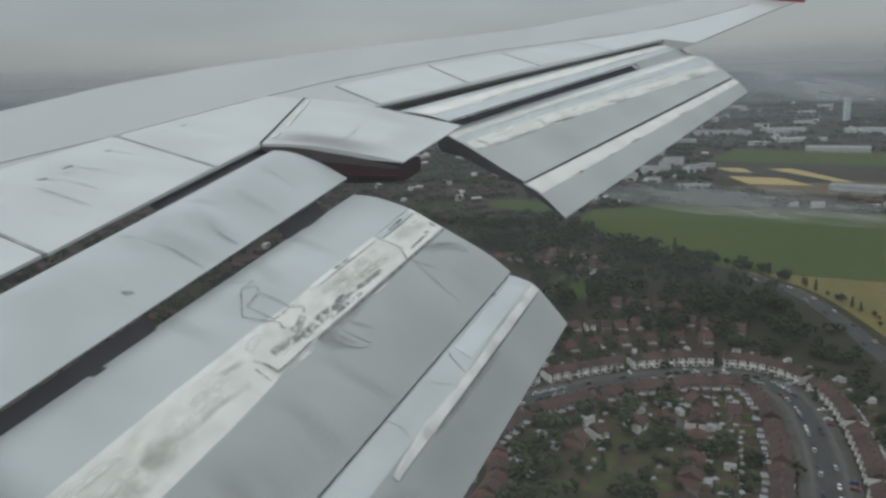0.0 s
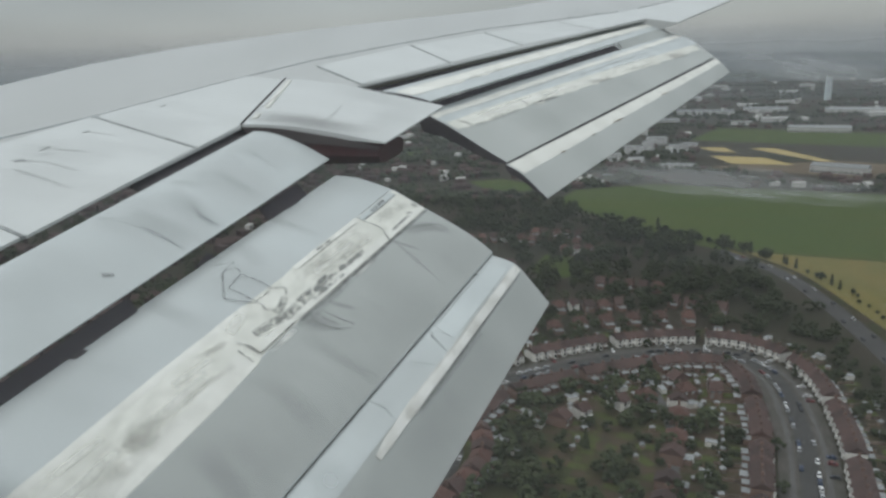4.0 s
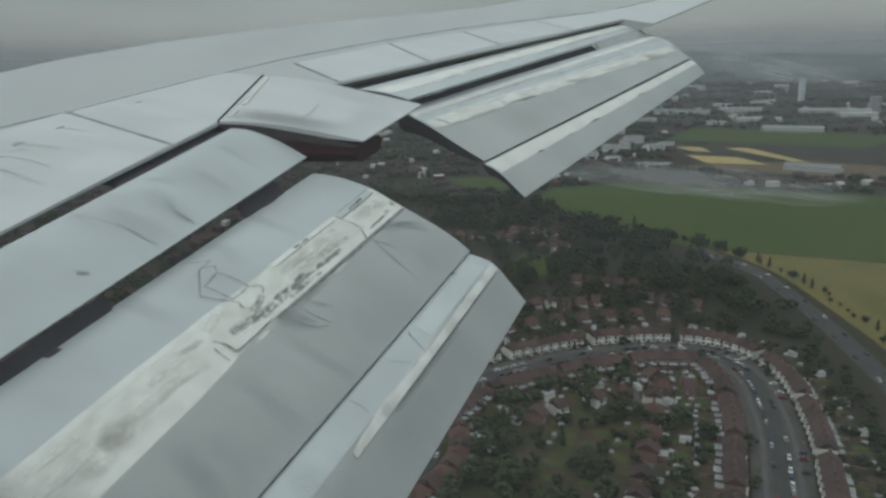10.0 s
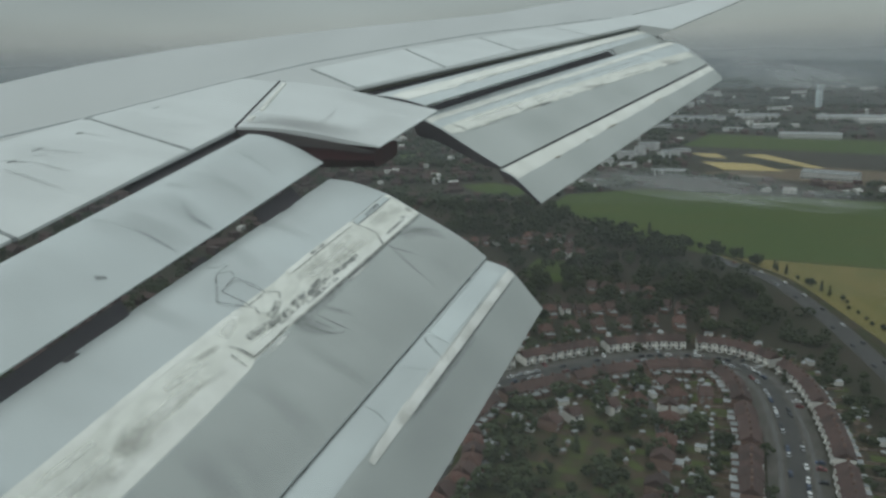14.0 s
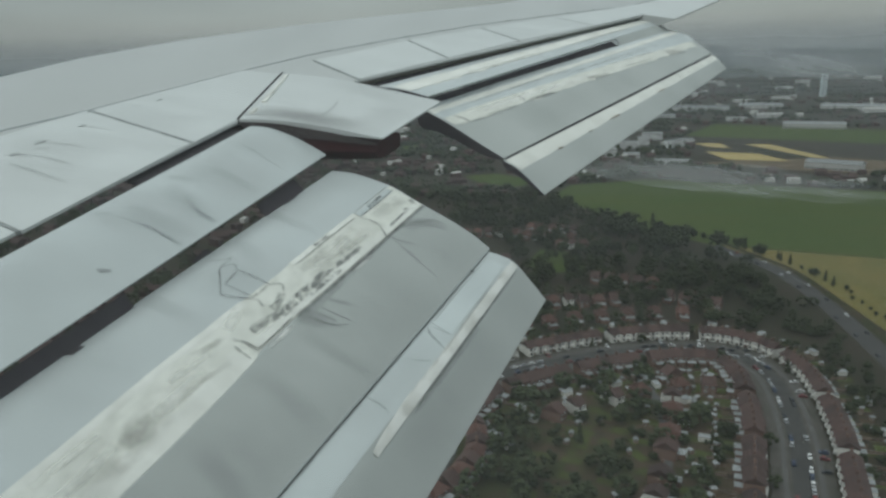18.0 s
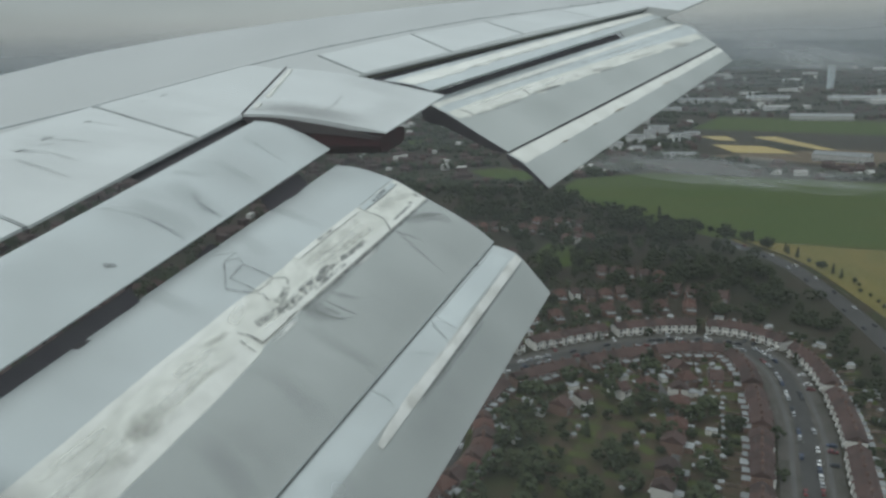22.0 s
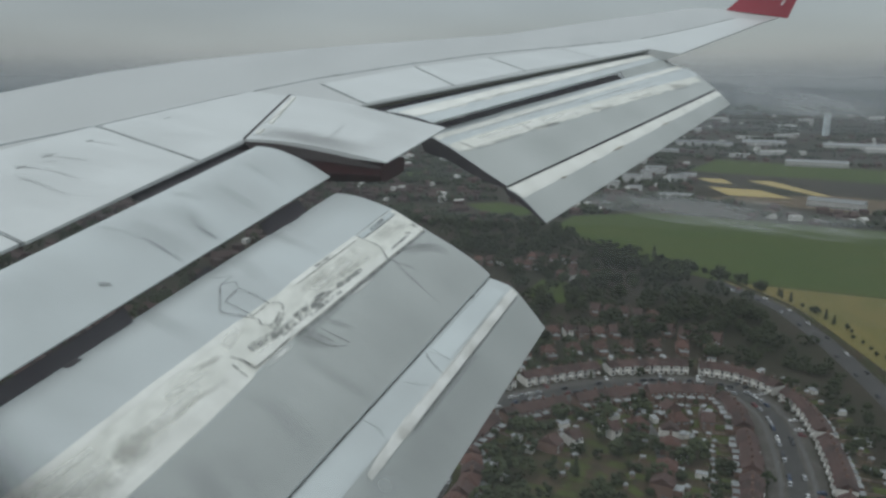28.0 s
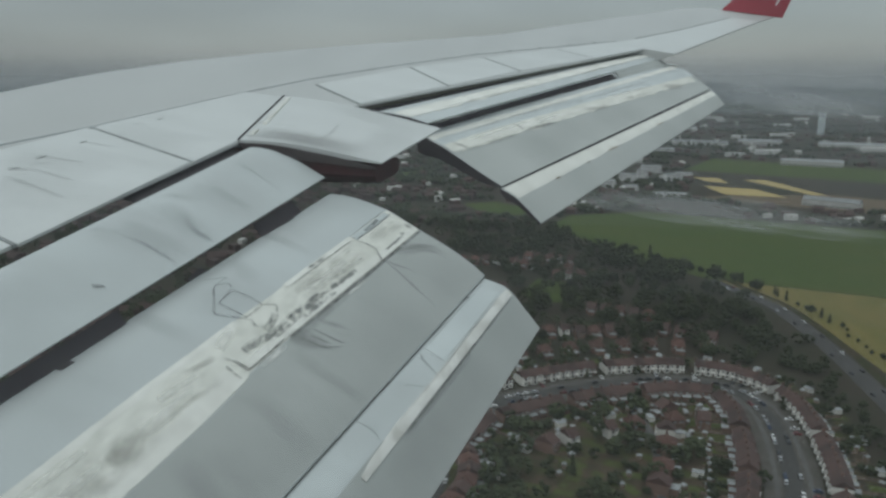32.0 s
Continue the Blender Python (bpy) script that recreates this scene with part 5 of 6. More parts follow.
# ---- houses ----
def prism_roof(w, d, z0, z1, over=0.4, hip=0.0):
    """A pitched roof, ridge along x; hip draws the ridge in at the ends."""
    a, b = w / 2 + (over if hip else 0.02), d / 2 + over
    v = [(-a, -b, z0), (a, -b, z0), (a, b, z0), (-a, b, z0), (-a + hip, 0, z1), (a - hip, 0, z1),
         (-a, -b, z0 - 0.15), (a, -b, z0 - 0.15), (a, b, z0 - 0.15), (-a, b, z0 - 0.15)]
    f = [(0, 1, 5, 4), (2, 3, 4, 5), (1, 2, 5), (3, 0, 4), (6, 9, 8, 7), (0, 6, 7, 1), (1, 7, 8, 2), (2, 8, 9, 3), (3, 9, 6, 0)]
    return v, f


def window_parts(house, spots, y, w, h):
    """Window frames with panes, on the face at y (front is -y)."""
    s = -1 if y < 0 else 1
    fr = mesh("window", *joined([box_data(-w / 2, w / 2, -0.05, 0.05, 0, 0.1), box_data(-w / 2, w / 2, -0.05, 0.05, h - 0.1, h),
                                 box_data(-w / 2, -w / 2 + 0.1, -0.05, 0.05, 0.1, h - 0.1), box_data(w / 2 - 0.1, w / 2, -0.05, 0.05, 0.1, h - 0.1),
                                 box_data(-0.04, 0.04, -0.05, 0.05, 0.1, h - 0.1)]), M_FRAME)
    pane = mesh("pane", *box_data(-w / 2 + 0.1, w / 2 - 0.1, -0.01, 0.01, 0.1, h - 0.1), M_PANE)
    for x, z in spots:
        win = part("window", fr, house)
        win.location = (x, y + s * 0.05, z)
        part("pane", pane, win)


def house_thing(kind, wall, roof, front):
    w, d, eaves, ridge = {"terrace": (6.2, 8.5, 5.3, 8.2), "semi": (8.0, 9.0, 5.2, 8.4), "gable": (7.0, 10.0, 5.0, 8.3)}[kind]
    label = {"terrace": "white-fronted terraced house with a bay and brown tiled roof", "semi": "brick house with a hipped red tiled roof", "gable": "brick house with a brown pitched roof"}[kind]
    h = empty("house", pose(0, 0, 0), label, "house", "houses of the suburb")
    gable = [(-w / 2, -d / 2, 0), (w / 2, -d / 2, 0), (w / 2, d / 2, 0), (-w / 2, d / 2, 0), (-w / 2, -d / 2, eaves), (w / 2, -d / 2, eaves), (w / 2, d / 2, eaves), (-w / 2, d / 2, eaves)]
    gf = [(0, 1, 5, 4), (1, 2, 6, 5), (2, 3, 7, 6), (3, 0, 4, 7)]
    if kind != "semi":
        gable += [(-w / 2, 0, ridge - 0.1), (w / 2, 0, ridge - 0.1)]
        gf += [(4, 8, 7), (5, 6, 9)]
    part("wall", mesh("wall", gable, gf, wall), h)
    part("roof", mesh("roof", *prism_roof(w, d, eaves, ridge, 0.4, 3.2 if kind == "semi" else 0.0), roof), h)
    part("chimney", mesh("chimney", *joined([box_data(-w / 2, -w / 2 + 0.7, -0.6, 0.6, ridge - 1.2, ridge + 1.2), box_data(-w / 2 + 0.1, -w / 2 + 0.4, -0.45, -0.15, ridge + 1.2, ridge + 1.6), box_data(-w / 2 + 0.1, -w / 2 + 0.4, 0.15, 0.45, ridge + 1.2, ridge + 1.6)]), M_BRICK), h)
    if kind == "terrace":
        bay = [(-2.7, -d / 2, 0), (0.3, -d / 2, 0), (-0.4, -d / 2 - 1, 0), (-2.0, -d / 2 - 1, 0)]
        v = bay + [(x, y, 5.0) for x, y, _ in bay] + [(-1.2, -d / 2, 7.0)]
        part("bay", mesh("bay", v, [(1, 2, 6, 5), (2, 3, 7, 6), (3, 0, 4, 7)], front), h, "white rendered bay")
        part("bay_roof", mesh("bay_roof", [(-2.9, -d / 2 + 0.3, 5.0), (0.5, -d / 2 + 0.3, 5.0), (-0.3, -d / 2 - 1.2, 5.0), (-2.1, -d / 2 - 1.2, 5.0), (-1.2, -d / 2 + 1.6, 6.6)], [(1, 2, 4), (2, 3, 4), (3, 0, 4), (0, 1, 2, 3)], roof), h)
        pane = mesh("bay_window", *box_data(-1.95, -0.45, -d / 2 - 1.03, -d / 2 - 0.97, 0, 1.3), M_PANE)
        for z in (0.9, 3.4):
            part("bay_window", pane, h).location = (0, 0, z)
        window_parts(h, [(1.7, 3.3)], -d / 2, 1.1, 1.3)
        part("porch", mesh("porch", *prism_roof(2.0, 1.4, 2.4, 3.0, 0.2), front), h).location = (1.7, -d / 2 - 0.5, 0)
    else:
        window_parts(h, [(-w / 4, 0.9), (-w / 4, 3.3), (w / 4, 3.3)], -d / 2, 1.7, 1.3)
    part("door", mesh("door", *box_data(1.2, 2.15, -d / 2 - 0.06, -d / 2 + 0.02, 0.0, 2.05), M_SHED), h)
    window_parts(h, [(-w / 4, 3.2), (w / 4, 3.2)], d / 2, 1.3, 1.2)
    part("extension", mesh("extension", *box_data(-w / 2 + 0.1, w / 2 - 2.4, d / 2 + 0.005, d / 2 + 3.2, 0, 2.8), wall), h)
    part("extension_roof", mesh("extension_roof", *box_data(-w / 2, w / 2 - 2.3, d / 2 + 0.005, d / 2 + 3.4, 2.8, 3.0), M_FLATROOF), h)
    return h


TERRACE = house_thing("terrace", M_BRICK, M_ROOF, M_RENDER)
TERRACE_W = house_thing("terrace", M_RENDER, M_ROOF, M_RENDER)
SEMI = house_thing("semi", M_BRICK, M_ROOF2, M_RENDER)
GABLE = house_thing("gable", M_BRICK, M_ROOF, M_RENDER)
used = set()


def put(thing, x, y, z, deg):
    """The first use moves the thing itself, later ones copy it."""
    m = pose(x, y, z, 0, 0, deg)
    if thing.name in used:
        return copy_thing(thing, m)
    used.add(thing.name)
    thing.matrix_world = m
    return thing


house_spots = []


def house_at(thing, x, y, deg):
    house_spots.append((x, y))
    return put(thing, x, y, 0, deg)


for i, (p, d) in enumerate(stations(CRES, 6.25)):
    if i % 9 == 8:
        continue
    # the front looks to the street
    a = math.degrees(math.atan2(d.y, d.x))
    house_at(TERRACE_W if i % 5 else TERRACE, p.x, p.y, a)
for i, (p, d) in enumerate(stations(offset(CRES, 38), 6.4, 12)):
    if i % 7 == 6 or p.y < 215:
        continue
    a = math.degrees(math.atan2(d.y, d.x)) + 180
    house_at(TERRACE if i % 3 else GABLE, p.x, p.y, a)
for i, (p, d) in enumerate(stations(offset(CRES, 74), 7.6, 40)):
    if i % 5 != 4 and p.y > 222 and all((p.x - x) ** 2 + (p.y - y) ** 2 > 70 for x, y in house_spots):
        house_at((GABLE, SEMI, TERRACE_W)[i % 3], p.x, p.y, math.degrees(math.atan2(d.y, d.x)) + rng.uniform(-8, 8))
for i, (p, d) in enumerate(stations(offset(CRES, -34), 9.0, 4)):
    if i % 4 != 3 and p.x < 100 and all((p.x - x) ** 2 + (p.y - y) ** 2 > 90 for x, y in house_spots):
        house_at((SEMI, GABLE)[i % 2], p.x, p.y, math.degrees(math.atan2(d.y, d.x)) + 180 + rng.uniform(-10, 10))
SIDE = curve_through([(-130, 210, 0), (-80, 255, 0), (-58, 300, 0), (-80, 350, 0), (-120, 420, 0)], 120)
for r, turn in ((-13, 0), (13, 180)):
    for i, (p, d) in enumerate(stations(offset(SIDE, r), 8.6, 5)):
        if all((p.x - x) ** 2 + (p.y - y) ** 2 > 64 for x, y in house_spots):
            house_at((SEMI, GABLE)[i % 2], p.x, p.y, math.degrees(math.atan2(d.y, d.x)) + turn)
# rows behind the crescent and among the trees
for y0, x0, n, deg in ((690, -62, 6, -14), (718, -50, 5, -10), (655, -20, 4, 10), (560, 10, 5, -12), (498, -40, 7, 12), (520, 60, 4, -20), (575, -130, 8, 25), (640, -190, 8, 20), (690, -120, 5, 5), (730, -230, 9, 15), (820, -260, 8, 10), (520, -200, 8, 35), (380, -300, 8, 38)):
    for i in range(n):
        x, y = x0 + i * 10.5 * math.cos(radians(deg)), y0 + i * 10.5 * math.sin(radians(deg)) + rng.uniform(-2, 2)
        if all((x - a) ** 2 + (y - b) ** 2 > 90 for a, b in house_spots):
            house_at((SEMI, GABLE, SEMI, TERRACE_W)[rng.randrange(4)], x, y, deg + rng.choice((0, 180)))


# ---- cars ----
def car_thing(paint):
    c = empty("car", pose(0, 0, 0), "parked " + paint.name.split("_")[-1] + " car on the street", "car", "parked cars")
    prof = [(-2.1, 0.35), (-2.1, 0.85), (-1.2, 0.95), (1.0, 0.95), (1.95, 0.85), (2.1, 0.6), (2.1, 0.35)]
    v = [(x, y, z) for y in (-0.85, 0.85) for x, z in prof]
    n = len(prof)
    f = [tuple(range(n)), tuple(reversed(range(n, 2 * n)))] + [(i, i + n, (i + 1) % n + n, (i + 1) % n) for i in range(n)]
    part("body", mesh("body", v, f, paint, 50), c)
    top = [(-1.75, 0.94), (-1.25, 1.42), (0.35, 1.45), (1.05, 0.94)]
    v = [(x, y * (0.8 if z > 1 else 1), z) for y in (-0.82, 0.82) for x, z in top]
    part("cabin", mesh("cabin", v, [(0, 1, 2, 3), (7, 6, 5, 4), (0, 4, 5, 1), (2, 6, 7, 3)], M_PANE), c, "dark glazed cabin")
    part("roof", mesh("roof", *box_data(-1.25, 0.35, -0.66, 0.66, 1.43, 1.48), paint), c)
    wheel = mesh("wheel", [(0.31 * math.cos(a), y, 0.31 + 0.31 * math.sin(a)) for y in (-0.1, 0.1) for a in [k * math.pi / 5 for k in range(10)]],
                 [tuple(range(10)), tuple(reversed(range(10, 20)))] + [(i, i + 10, (i + 1) % 10 + 10, (i + 1) % 10) for i in range(10)], M_TYRE)
    for x in (-1.3, 1.3):
        for y in (-0.8, 0.8):
            part("wheel", wheel, c).location = (x, y, 0)
    return c


CARS = [car_thing(p) for p in CAR_PAINT]


def car_at(x, y, deg):
    put(CARS[rng.choice((0, 0, 0, 1, 1, 1, 2, 2, 2, 2, 3, 4))], x, y, 0.09, deg)


for r in (15.2, 21.8, 9.2):
    for p, d in stations(offset(CRES, r), 5.6, rng.uniform(0, 3)):
        if rng.random() < (0.30 if r == 9.2 else 0.52):
            car_at(p.x, p.y, math.degrees(math.atan2(d.y, d.x)) + rng.choice((0, 180)) + (90 if r == 9.2 else 0) + rng.uniform(-4, 4))
ROADLINE = curve_through([(124, 650, 0), (150, 602, 0), (163, 530, 0), (169, 460, 0), (172, 380, 0), (168, 300, 0)], 120)
for r in (-4, 4):
    for p, d in stations(offset(ROADLINE, r), 31, rng.uniform(0, 20)):
        car_at(p.x, p.y, math.degrees(math.atan2(d.y, d.x)) + (0 if r > 0 else 180))
for p, d in stations(offset(SIDE, 2.6), 7, 2):
    if rng.random() < 0.5:
        car_at(p.x, p.y, math.degrees(math.atan2(d.y, d.x)))


# ---- trees ----
def crown_mesh(seed, r, h, n, clump, cone=0.0):
    """A crown of many small ragged clumps round a few limbs."""
    g = random.Random(seed)
    bm = bmesh.new()
    bmesh.ops.create_icosphere(bm, subdivisions=1, radius=1)
    unit_v, unit_f = [v.co.copy() for v in bm.verts], [tuple(v.index for v in f.verts) for f in bm.faces]
    bm.free()
    verts, faces = [], []
    lobes = [(g.uniform(-0.5, 0.5) * r, g.uniform(-0.5, 0.5) * r, h * g.uniform(0.45, 0.8), r * g.uniform(0.45, 0.7)) for _ in range(6)]
    for _ in range(n):
        lx, ly, lz, lr = g.choice(lobes)
        d = Vector((g.gauss(0, 1), g.gauss(0, 1), g.gauss(0, 0.9))).normalized()
        c = Vector((lx, ly, lz)) + d * lr * g.uniform(0.75, 1.05)
        if cone:
            u = g.random()
            a = g.uniform(0, 6.283)
            c = Vector((math.cos(a) * r * (1 - u) ** 0.8, math.sin(a) * r * (1 - u) ** 0.8, h * (0.12 + 0.86 * u)))
        s = clump * g.uniform(0.5, 1.2)
        base = len(verts)
        for v in unit_v:
            verts.append(c + Vector((v.x * s * g.uniform(0.6, 1.3), v.y * s * g.uniform(0.6, 1.3), v.z * s * g.uniform(0.5, 1.0))))
        faces += [tuple(i + base for i in f) for f in unit_f]
    return verts, faces


def trunk_mesh(h, r):
    verts, faces, k = [], [], 7
    for z, s in ((0, 1.3), (h * 0.15, 1.0), (h * 0.45, 0.7), (h * 0.75, 0.25)):
        verts += [(r * s * math.cos(2 * math.pi * i / k), r * s * math.sin(2 * math.pi * i / k), z) for i in range(k)]
    for j in range(3):
        faces += [(j * k + i, j * k + (i + 1) % k, (j + 1) * k + (i + 1) % k, (j + 1) * k + i) for i in range(k)]
    for a in (0.5, 2.4, 4.6):
        b, e = len(verts), Vector((math.cos(a), math.sin(a), 0)) * h * 0.22
        verts += [(0, 0, h * 0.33), (0.2 * r, 0.2 * r, h * 0.37), (e.x, e.y, h * 0.62)]
        faces.append((b, b + 1, b + 2))
    return verts, faces


def tree_thing(i):
    r, h, n, cl, cone = ((4.6, 10, 150, 0.95, 0), (3.6, 8.5, 120, 0.85, 0), (5.6, 12, 190, 1.05, 0), (2.6, 6.5, 90, 0.7, 0), (1.6, 11, 90, 0.65, 1))[i]
    label = "tall narrow dark conifer" if cone else "round dark green broadleaf tree in summer leaf"
    t = empty("tree", pose(0, 0, 0), label, "tree", "trees of the suburb")
    part("trunk", mesh("trunk", *trunk_mesh(h, 0.28), M_BARK), t)
    part("crown", mesh("crown", *crown_mesh(40 + i, r, h, n, cl, cone), M_LEAF), t)
    return t


TREES = [tree_thing(i) for i in range(5)]


def tree_at(i, x, y, s=1.0):
    t = TREES[i]
    if t.name not in used:
        used.add(t.name)
        t.matrix_world = pose(x, y, 0)
        return
    c = copy_thing(t, pose(x, y, 0, 0, 0, rng.uniform(0, 360)))
    c.scale = (s * rng.uniform(0.9, 1.1), s * rng.uniform(0.9, 1.1), s)


def inside(poly, x, y):
    hit = False
    for (x1, y1), (x2, y2) in zip(poly, poly[1:] + poly[:1]):
        if (y1 > y) != (y2 > y) and x < (x2 - x1) * (y - y1) / (y2 - y1) + x1:
            hit = not hit
    return hit


BELT = [(-160, 870), (-110, 720), (-60, 640), (-40, 560), (-60, 470), (-20, 455), (60, 478), (110, 462), (142, 520), (132, 600), (116, 664), (82, 698), (34, 764), (-40, 886)]
placed = 0
while placed < 125:
    x, y = rng.uniform(-165, 150), rng.uniform(450, 885)
    if not inside(BELT, x, y) or any((x - a) ** 2 + (y - b) ** 2 < 60 for a, b in house_spots):
        continue
    tree_at(rng.choice((0, 0, 1, 2, 2, 3)), x, y, rng.uniform(0.75, 1.15))
    placed += 1
for p, d in stations(curve_through([(34, 778, 0), (84, 712, 0), (112, 690, 0), (142, 655, 0), (172, 600, 0), (186, 532, 0), (193, 465, 0), (197, 390, 0)], 120), 10.5):
    tree_at(rng.choice((3, 0, 4, 1)), p.x + rng.uniform(-3, 3), p.y + rng.uniform(-3, 3), rng.uniform(0.6, 1.1) * (1.25 if p.y > 640 else 0.8))
placed = 0
while placed < 75:
    x, y = rng.uniform(-140, 155), rng.uniform(215, 470)
    near = min((x - a) ** 2 + (y - b) ** 2 for a, b in house_spots)
    street = min((p - Vector((x, y, 0))).length for p in street_line[::6])
    if near < 45 or street < 9 or x > 150:
        continue
    tree_at(rng.choice((3, 3, 1, 0, 4)), x, y, rng.uniform(0.35, 0.85))
    placed += 1
placed = 0
while placed < 50:
    x, y = rng.uniform(-330, -60), rng.uniform(260, 900)
    if min((x - a) ** 2 + (y - b) ** 2 for a, b in house_spots) < 45:
        continue
    tree_at(rng.choice((0, 1, 2, 3)), x, y, rng.uniform(0.6, 1.1))
    placed += 1

# garden fences
FENCE = empty("garden_fence", pose(0, 0, 0), "weathered timber fence between back gardens", "fence", "garden fences")
for k in range(6):
    part("fence_panel", mesh("fence_panel", *box_data(-0.03, 0.03, k * 2.2 + 0.06, k * 2.2 + 2.14, 0.05, 1.75), M_SHED), FENCE)
    part("post", mesh("post", *box_data(-0.06, 0.06, k * 2.2 - 0.05, k * 2.2 + 0.05, 0, 1.9), M_SHED), FENCE)
for r, flip in ((-6, 0), (44, 180)):
    for p, d in stations(offset(CRES, r), 12.6, 16):
        if p.y > 225:
            put(FENCE, p.x, p.y, 0, math.degrees(math.atan2(d.y, d.x)) + flip)

# garages with pale flat roofs
GARAGE = empty("garage", pose(0, 0, 0), "small garage with a pale flat roof", "garage", "garages behind the houses")
part("wall", mesh("wall", *box_data(-1.5, 1.5, -2.6, 2.6, 0, 2.4), M_RENDER), GARAGE)
part("roof", mesh("roof", *box_data(-1.65, 1.65, -2.75, 2.75, 2.404, 2.6), M_FLATROOF), GARAGE)
part("door", mesh("door", *box_data(-1.2, 1.2, -2.68, -2.605, 0.02, 2.1), M_FRAME), GARAGE)
for p, d in stations(offset(CRES, 58), 29, 9) + stations(offset(CRES, 67), 27, 4) + stations(offset(CRES, -20), 31, 9):
    if p.y > 225 and min((p.x - a) ** 2 + (p.y - c) ** 2 for a, c in house_spots) > 55:
        put(GARAGE, p.x + rng.uniform(-2, 2), p.y + rng.uniform(-2, 2), 0, math.degrees(math.atan2(d.y, d.x)) + rng.choice((0, 90, 180)))

# garden sheds
SHED = empty("shed", pose(0, 0, 0), "small timber garden shed with a felt roof", "shed", "garden sheds")
part("wall", mesh("wall", *box_data(-1.3, 1.3, -1.0, 1.0, 0, 2.0), M_SHED), SHED)
part("roof", mesh("roof", *prism_roof(2.6, 2.0, 2.0, 2.6, 0.2), M_FLATROOF), SHED)
for p, d in stations(offset(CRES, 54), 6.5, 10) + stations(offset(CRES, 62), 9.5, 14) + stations(offset(CRES, 88), 9.5, 20) + stations(offset(CRES, -17), 11, 8):
    if p.y > 225 and rng.random() < 0.75 and min((p.x - a) ** 2 + (p.y - b) ** 2 for a, b in house_spots) > 50:
        put(SHED, p.x + rng.uniform(-2, 2), p.y + rng.uniform(-2, 2), 0, rng.uniform(0, 360))


# ---- larger buildings farther off ----
def block(name, label, w, d, h, wall, rows, cols, roof=M_FLATROOF, pitched=False):
    """A long building with a window band a storey and a roof."""
    b = empty(name, pose(0, 0, 0), label, "building")
    part("wall", mesh("wall", *box_data(-w / 2, w / 2, -d / 2, d / 2, 0, h), wall), b)
    if pitched:
        part("roof", mesh("roof", *prism_roof(w, d, h, h + d * 0.14, 0.5), roof), b)
    else:
        part("roof", mesh("roof", *box_data(-w / 2 - 0.3, w / 2 + 0.3, -d / 2 - 0.3, d / 2 + 0.3, h + 0.004, h + 0.7), roof), b)
    pane = mesh("window", *box_data(-0.34 * w / cols, 0.34 * w / cols, -d / 2 - 0.12, -d / 2 + 0.05, 0, 1.5), M_PANE)
    for r in range(rows):
        for c in range(cols):
            part("window", pane, b).location = ((c + 0.5) * w / cols - w / 2, 0, 1.0 + r * (h - 0.6) / rows)
    return b


for x, y, w, d, h, a, rows in ((35, 1205, 26, 14, 11, 12, 3), (72, 1290, 30, 14, 11, -8, 3), (118, 1400, 34, 14, 12, 5, 4), (140, 1300, 18, 14, 11, 20, 3), (164, 1312, 26, 14, 12, -5, 4), (98, 1330, 18, 14, 14, 0, 4), (124, 1120, 52, 12, 7, -6, 2), (70, 1180, 22, 12, 8, 10, 2)):
    put(block("apartment_block", "white rendered apartment block with flat roof", w, d, h, M_WALLWHITE, rows, max(4, int(w / 4))), x, y, 0, a)
for x, y, w, d, h, a in ((330, 1085, 70, 24, 9, -28), (272, 1925, 130, 34, 10, -14), (266, 2382, 120, 34, 10, -8), (610, 1896, 150, 30, 12, -14), (420, 1980, 100, 36, 9, -10), (430, 1560, 110, 26, 9, -15), (-250, 1500, 90, 24, 9, 5), (560, 1300, 80, 26, 9, -20), (720, 1560, 110, 30, 10, -16), (150, 1760, 90, 22, 8, 0)):
    put(block("warehouse", "long pale warehouse with a shallow roof", w, d, h, M_CONC, 1, 10, M_FLATROOF, True), x, y, 0, a)
put(block("tower_block", "tall pale glassy tower in the haze", 14, 12, 62, M_TOWER, 16, 5), 654, 2320, 0, 10)
put(block("tower_block", "pale tower block in the haze", 22, 20, 36, M_CONC, 10, 5), 720, 1960, 0, -10)


def town(name, label, material, n, area, size, height, seed):
    """Many far roofs and walls as one mass."""
    g, blocks = random.Random(seed), []
    x0, x1, y0, y1 = area
    for _ in range(n):
        y = y0 + (y1 - y0) * g.random() ** 1.3
        x = g.uniform(x0, x1) * y / y1
        w, d, h, a = g.uniform(*size), g.uniform(6, 11), g.uniform(*height), g.uniform(-0.5, 0.5)
        v, f = box_data(-w / 2, w / 2, -d / 2, d / 2, 0, h)
        if g.random() < 0.6:
            v, f = joined([(v, f), prism_roof(w, d, h, h + 2.5)])
        blocks.append(([(x + p[0] * math.cos(a) - p[1] * math.sin(a), y + p[0] * math.sin(a) + p[1] * math.cos(a), p[2]) for p in v], f))
    blocks = [b for b in blocks if not any(inside(poly, b[0][0][0], b[0][0][1]) for poly in KEEP)]
    return tagged(new(name, mesh(name, *joined(blocks), material)), label, "town", kind="stuff")


KEEP = [[(-60, 860), (-20, 960), (76, 1000), (330, 940), (640, 870), (560, 300), (100, 200), (-200, 200), (-200, 860)], [(160, 1110), (480, 1000), (640, 1480), (260, 1660), (170, 1400)], [(-170, 930), (-170, 1050), (-50, 1000), (-60, 930)]]
town("far_town", "white walls of distant houses", M_RENDER, 320, (-1900, 2700, 900, 4300), (6, 16), (4, 7), 3)
town("far_town", "dark roofs of distant houses", M_ROOF, 1500, (-1900, 2700, 880, 4500), (7, 15), (4, 7), 4)
